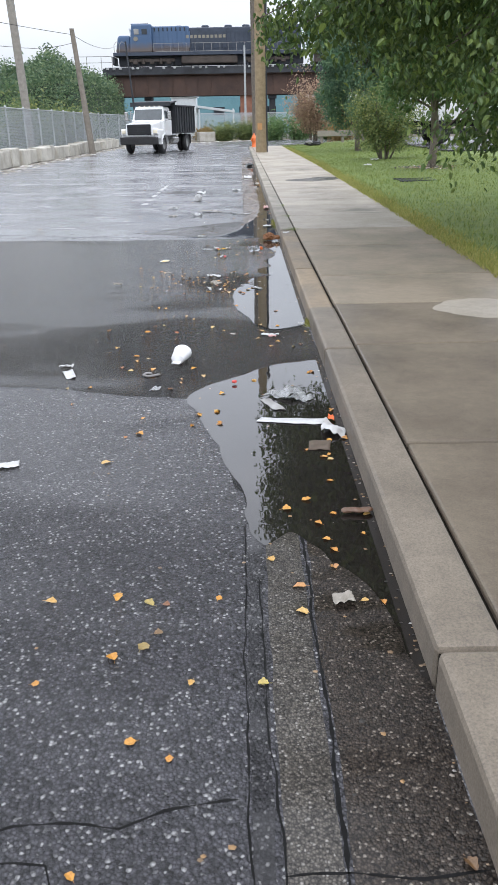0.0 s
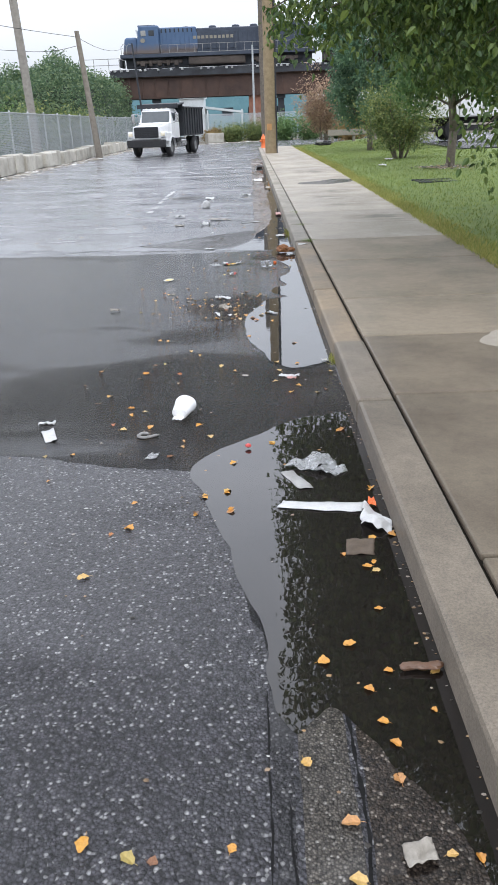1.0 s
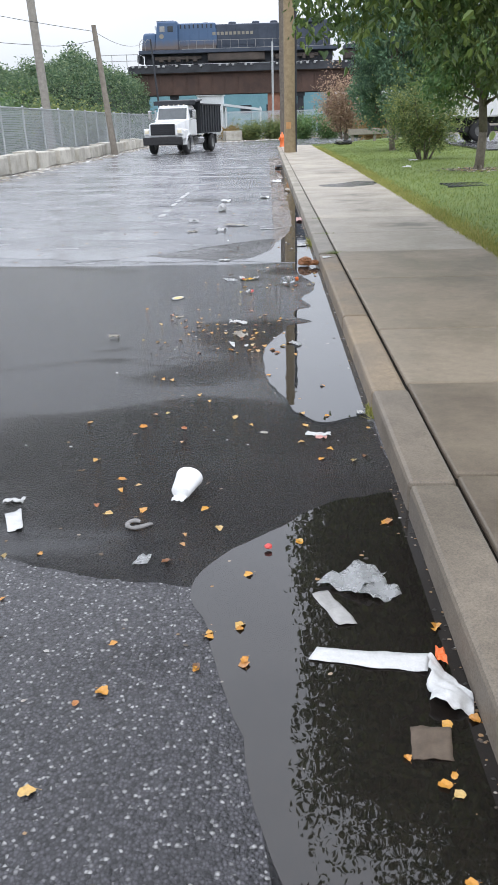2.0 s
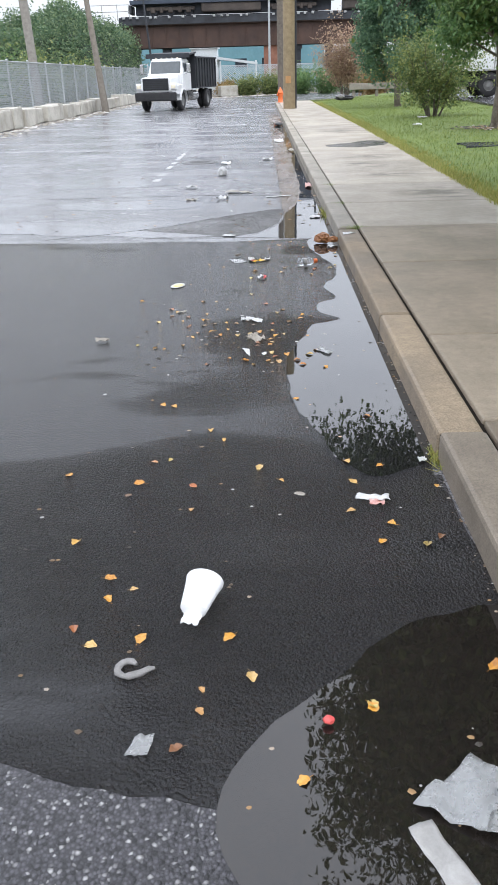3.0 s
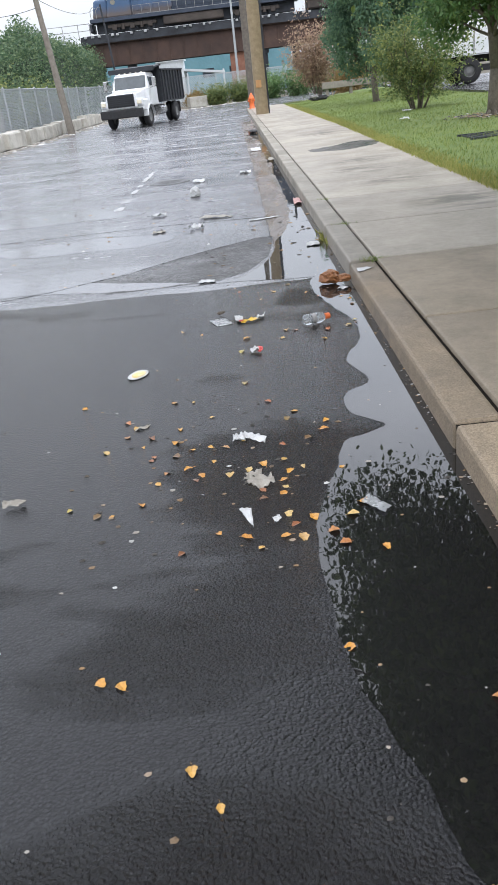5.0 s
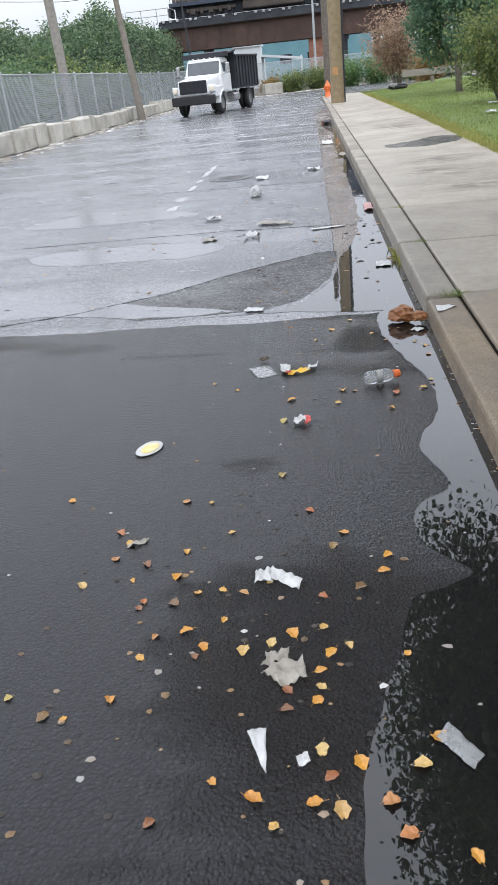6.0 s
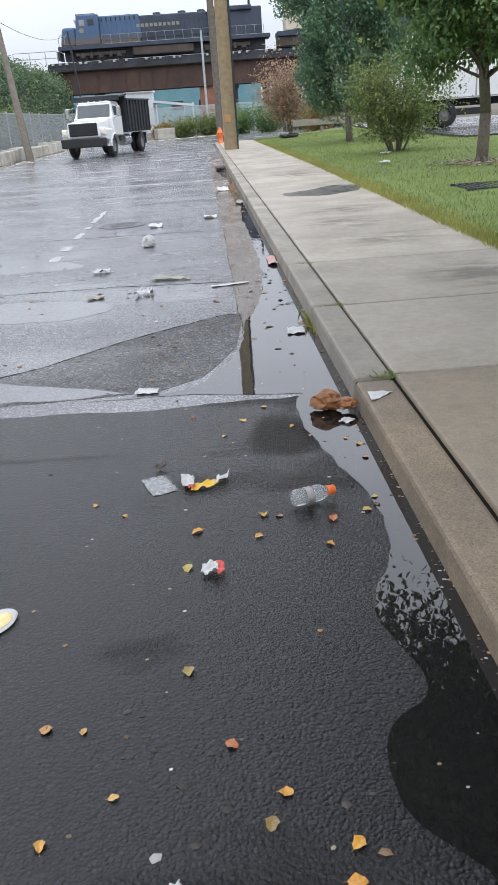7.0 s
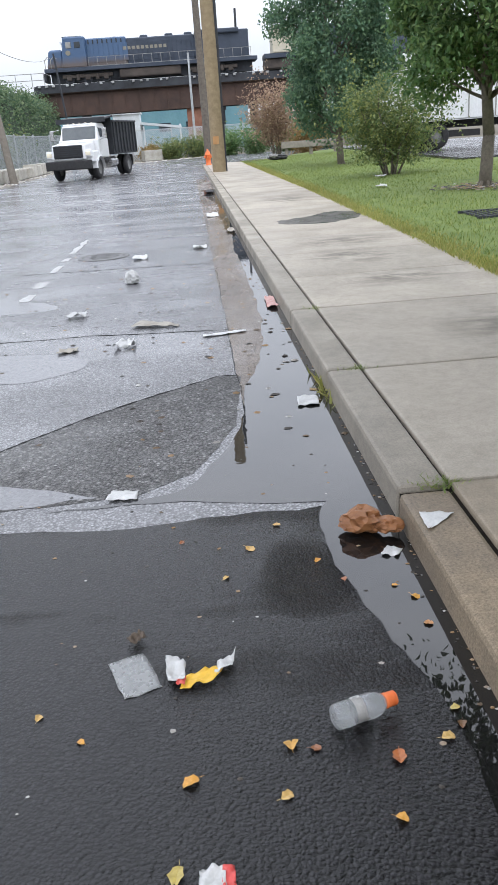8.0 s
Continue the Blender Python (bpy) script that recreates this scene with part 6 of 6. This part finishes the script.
bits("rubble", "pale rubble and litter along the bend", M_RUBBLE, 500, lambda r: (lambda u: (-9 + 11 * u + r.gauss(0, 0.3), 67 + 12.5 * u ** 0.6 + r.gauss(0, 0.3)))(r.random()), 0.17, 10, 0.0)
bits("joint_grit", "dirt and crumbs along the kerb foot", M_CRUMB, 500, lambda r: (CURB - abs(r.gauss(0, 0.02)), r.uniform(0.5, 14)), 0.008, 12, 0.003)


# ---- grass ----
def grass(name, label, count, place, height, material, seed, lean=0.4):
    rng = random.Random(seed)
    verts, faces = [], []
    for _ in range(count):
        x, y, z = place(rng)
        h = height * rng.uniform(0.5, 1.3)
        a = rng.uniform(0, 6.28)
        dx, dy = math.cos(a), math.sin(a)
        w = h * 0.11
        k = len(verts)
        lx, ly = rng.gauss(0, lean) * h, rng.gauss(0, lean) * h
        verts += [(x - dx * w, y - dy * w, z), (x + dx * w, y + dy * w, z), (x + lx, y + ly, z + h)]
        faces.append((k, k + 1, k + 2))
    return tagged(pydata(name, verts, faces, material), label, "grass", kind="stuff")


M_GRASS = leafy("mown_grass", (0.12, 0.18, 0.04), (0.175, 0.24, 0.055), (0.31, 0.33, 0.09), 0.6)
M_GRASS_Y = leafy("yellowed_edge_grass", (0.20, 0.24, 0.05), (0.32, 0.32, 0.08), (0.44, 0.39, 0.14), 0.6)


def on_lawn(r):
    y = 6 + 49 * r.random() ** 1.25
    x = EDGE + 0.012 * max(0, min(y, 28) - 6) + 6.2 * r.random() ** 1.15
    return x, y, lawn_z(x, y) - 0.005


def lawn_edge(r):
    y = 5 + 45 * r.random() ** 1.3
    x = EDGE + 0.012 * max(0, min(y, 28) - 6) + abs(r.gauss(0, 0.16)) - 0.07 * r.random()
    return x, y, max(lawn_z(x, y), 0.13)


grass("lawn_grass", "short wet green grass of the lawn", 90000, on_lawn, 0.05, M_GRASS, 15)
grass("edge_grass", "longer yellowed grass along the pavement edge", 26000, lawn_edge, 0.06, M_GRASS_Y, 16, 0.6)
grass("joint_weed", "green weeds in the kerb joints", 260, lambda r: (GAP + r.gauss(-0.03, 0.05), r.choice((11.07, 11.09, 12.72, 14.45)) + r.gauss(0, 0.025), 0.125), 0.03, M_GRASS, 17, 0.9)
grass("kerb_tuft", "dry grass tufts at the kerb foot", 45, lambda r: (CURB - abs(r.gauss(0, 0.02)), 12.75 + r.gauss(0, 0.16), 0.005), 0.07, M_GRASS_Y, 18, 0.7)
grass("kerb_tuft", "dry straw tuft at the kerb joint", 90, lambda r: (CURB - abs(r.gauss(0, 0.015)), 6.12 + r.gauss(0, 0.05), 0.005), 0.035, M_GRASS_Y, 19, 0.8)


# ---- weeds, hedge and bank ----
for k, (x, y, h, r, m, lab) in enumerate((
    (-1.6, 80.2, 1.35, 1.3, M_LEAF_BUSH, "tall green weeds before the far fence"),
    (0.6, 80.6, 1.5, 1.3, M_LEAF_BUSH, "tall green weeds before the far fence"),
    (-3.6, 80.2, 1.1, 0.9, M_LEAF_TAN, "straw coloured weeds before the far fence"),
    (3.2, 79.4, 1.8, 1.6, M_LEAF_MID, "green hedge shrub beyond the lawn"),
    (5.6, 78.6, 2.2, 1.9, M_LEAF_MID, "green hedge shrub beyond the lawn"),
    (8.6, 78.8, 2.0, 1.9, M_LEAF_MID, "green hedge shrub beyond the lawn"),
    (12, 79, 2.6, 2.2, M_LEAF_DARK, "green hedge shrub beyond the lawn"),
)):
    shrub("shrub", lab, x, y, 0.0, h, r, 0.2, 3500, m, 60 + k, 9, 0.1)


def bank_z(x, y):
    u = max(0.0, min(1.0, (-12.9 - x) / 1.3))
    v = max(0.0, min(1.0, (y - 60) / 14.0))
    h = 5.9 * (u * u * (3 - 2 * u)) * (v * v * (3 - 2 * v))
    return h * (0.88 + 0.36 * noise.noise((x * 0.2, y * 0.2, 4.0)) + 0.14 * noise.noise((x * 0.5, y * 0.5, 9.0)))


# dark green base colour holds the shade between the vine leaves
M_BANK = plain("bank_soil_shade_in_colour", (0.018, 0.035, 0.018), (0.04, 0.065, 0.03), 0.95, 0.8, local=False)
verts, faces = [], []
for j in range(31):
    for k in range(41):
        x, y = -11 - 1.1 * k, 60 + 1.35 * j
        verts.append((x, y, bank_z(x, y) - 0.1))
for j in range(30):
    for k in range(40):
        a = j * 41 + k
        faces.append((a, a + 41, a + 42, a + 1))
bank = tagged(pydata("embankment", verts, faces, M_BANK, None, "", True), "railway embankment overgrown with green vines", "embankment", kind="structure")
rng = random.Random(91)
spots = []
while len(spots) < 105000:
    x, y = -11 - 36 * rng.random() ** 1.2, 61 + 38 * rng.random()
    z = bank_z(x, y)
    if z < 0.3:
        continue
    lump = 0.5 + 0.9 * max(0, noise.noise((x * 0.45, y * 0.45, 3.0)))
    spots.append(Vector((x + rng.gauss(0, 0.25), y + rng.gauss(0, 0.25), z + rng.random() ** 1.5 * lump * 1.9)))
o = leaf_mesh("foliage", spots, 0.25, M_VINE, bank, rng)
o["kind"] = "stuff"
for k, (x, y, h) in enumerate(((-21, 78, 2.0), (-27, 76, 2.6), (-16.5, 84, 1.4), (-33, 80, 2.4))):
    shrub("shrub", "bushy sapling on the embankment top", x, y, bank_z(x, y) - 0.4, h, 1.7, 0.26, 2600, M_LEAF_MID if k % 2 else M_VINE, 80 + k, 9, 0.1)
shrub("shrub", "straw coloured weeds behind the fence", -12.6, 62, 0.0, 2.8, 2.0, 0.22, 3000, M_LEAF_BUSH, 90, 9, 0.1)
shrub("shrub", "straw coloured weeds behind the fence", -14.5, 56, 0.0, 3.2, 2.4, 0.22, 3400, M_LEAF_BUSH, 91, 9, 0.1)
shrub("shrub", "green bushes behind the fence", -16, 48, 0.0, 2.9, 2.4, 0.2, 5200, M_VINE, 92, 10, 0.1)
shrub("shrub", "green bushes behind the fence", -19, 58, 0.0, 3.6, 3.0, 0.22, 6000, M_LEAF_MID, 93, 10, 0.1)


# ---- beyond the lawn ----
rail = thing("guard_rail", "low weathered timber rail at the lawn's end", "rail", pose(5.2, 54.5, 0.2))
M_RAILW = plain("weathered_grey_timber", (0.20, 0.18, 0.15), (0.32, 0.29, 0.25), 0.9, 5, bump=0.3)
bm = box(bmesh.new(), (3.0, 0, 0.62), (6.2, 0.14, 0.36), (0, 0, 0), 0.02)
part("beam", bm, M_RAILW, rail)
for k in range(5):
    bm = box(bmesh.new(), (0.2 + 1.4 * k, 0.12, 0.36), (0.18, 0.16, 0.76), (0, 0, 0), 0.02)
    part("post", bm, M_RAILW, rail)

trailer = thing("trailer", "white box trailer parked in the wet yard", "trailer", pose(8.8, 42.2, 0.37))
bm = box(bmesh.new(), (6.8, 1.25, 2.45), (13.6, 2.5, 2.6), (0, 0, 0), 0.04)
body = part("box_body", bm, M_TRUCK_W, trailer)
for k in range(12):
    bm = box(bmesh.new(), (0.5 + 1.14 * k, -0.012, 2.45), (0.05, 0.03, 2.5))
    part("panel_seam", bm, M_PALE, body)
bm = bmesh.new()
box(bm, (6.8, 1.25, 0.98), (13.4, 1.1, 0.3))
box(bm, (1.9, 1.25, 0.6), (3.0, 2.0, 0.25))
part("underframe", bm, M_BLACK, trailer)
tb = lathe(bmesh.new(), [(0.26, -0.15), (0.46, -0.16), (0.52, -0.11), (0.53, 0), (0.52, 0.11), (0.46, 0.16), (0.26, 0.15)], 28, pose(0, 0, 0, 90, 0, 0))
tmesh = None
for x in (1.5,):
    for yy in (0.25, 2.2):
        if tmesh is None:
            w = part("wheel", tb, M_BLACK, trailer, smooth=True)
            tmesh = w.data
        else:
            w = new("wheel", tmesh)
            w.parent = trailer
        w.location = (x, yy, 0.53)
        bm = lathe(bmesh.new(), [(0.0, 0.06), (0.1, 0.06), (0.24, 0.0), (0.27, 0.1)], 18, pose(0, 0, 0, 90, 0, 0))
        part("rim", bm, M_RIM, w)

# overhead wires
def wire(a, b, sag, r=0.013):
    cu = bpy.data.curves.new("overhead_wire", "CURVE")
    cu.dimensions, cu.bevel_depth, cu.bevel_resolution = "3D", r, 1
    sp = cu.splines.new("POLY")
    sp.points.add(14)
    for k in range(15):
        u = k / 14
        p = Vector(a).lerp(Vector(b), u) - Vector((0, 0, 4 * sag * u * (1 - u)))
        sp.points[k].co = (*p, 1)
    cu.materials.append(M_BLACK)
    tagged(new("overhead_wire", cu), "thin black overhead wire between the poles", "wire", "overhead wires")


wire((-9.25, 48.5, 5.9), (-12.2, 47, 5.6), 0.15)
wire((-12.2, 47, 5.6), (-24, 30, 6.6), 0.3)
wire((-9.3, 48.5, 6.3), (-12.3, 88, 9.2), 0.5)
wire((-9.3, 48.5, 6.3), (-22, 34, 8.4), 0.3)
wire((-12.3, 47, 9.5), (-22, 20, 12.5), 0.4)

# leaf mulch round the nearer trunk and scraps on the grass
bits("mulch", "brown leaf mulch round the tree foot", M_CRUMB, 420, lambda r: (5.65 + r.gauss(0, 0.4), 24.0 + r.gauss(0, 0.4)), 0.06, 21, lawn_z(5.65, 24.0) + 0.02)
scrap("paper_scrap", "white paper scrap lying on the grass", "paper", [(4.0, 26.2), (4.25, 26.2), (4.25, 26.5), (4.02, 26.5)], 0.04, M_PAPER, 61.0, lawn_z(4.1, 26.3) + 0.03)
scrap("paper_scrap", "white paper scrap lying on the grass", "paper", [(4.7, 29.4), (5.0, 29.4), (5.0, 29.7), (4.75, 29.7)], 0.05, M_PAPER, 62.0, lawn_z(4.85, 29.5) + 0.03)


# ---- kerb stones and pavement slabs ----
pave = bpy.data.objects["pavement"]


def slab(name, x0, x1, y0, y1, z0, z1, material, bevel, parent=pave):
    bm = bmesh.new()
    box(bm, ((x0 + x1) / 2, (y0 + y1) / 2, (z0 + z1) / 2), (x1 - x0, y1 - y0, z1 - z0), (0, 0, 0), bevel, 2)
    return part(name, bm, material, parent)


kerb_ends = [-3.0, -1.2, 1.80, 4.92, 6.15, 8.0, 11.06, 12.72, 14.45, 17.45, 20.5, 23.5, 26.5, 29.5, 32.5, 35.5, 38.5, 41.5, 44.5, 47.5, 50.5, 54.0]
for a, b in zip(kerb_ends, kerb_ends[1:]):
    tan = 6.1 < a < 11
    top = 0.125 if tan else 0.14
    slab("kerb_stone", CURB, GAP - 0.006, a + 0.006, b - 0.006, -0.1, top, M_CURB_TAN if tan else (M_CURB_DRY if a > 10 else M_CURB), 0.022)
slab_ends = [-3.2, -1.6, 0.0, 1.6, 3.29, 5.0, 6.25, 7.5, 9.45, 11.09, 12.70, 14.45, 15.9, 17.45, 19.0, 20.6, 22.2, 23.8, 25.4, 27.0, 28.6, 30.2, 31.8, 33.4, 35.0, 36.6, 38.2, 39.8, 41.4, 43.0, 44.6, 46.2, 47.8, 49.4, 51.0, 52.6, 54.2]
for k, (a, b) in enumerate(zip(slab_ends, slab_ends[1:])):
    slab("slab", GAP + 0.008, EDGE + 0.012 * max(0, min(b, 28) - 6), a + 0.009, b - 0.009, 0.02, 0.14, M_SLAB if b < 7 else (M_SLAB_MID if b < 12 else M_SLAB_DRY), 0.012)
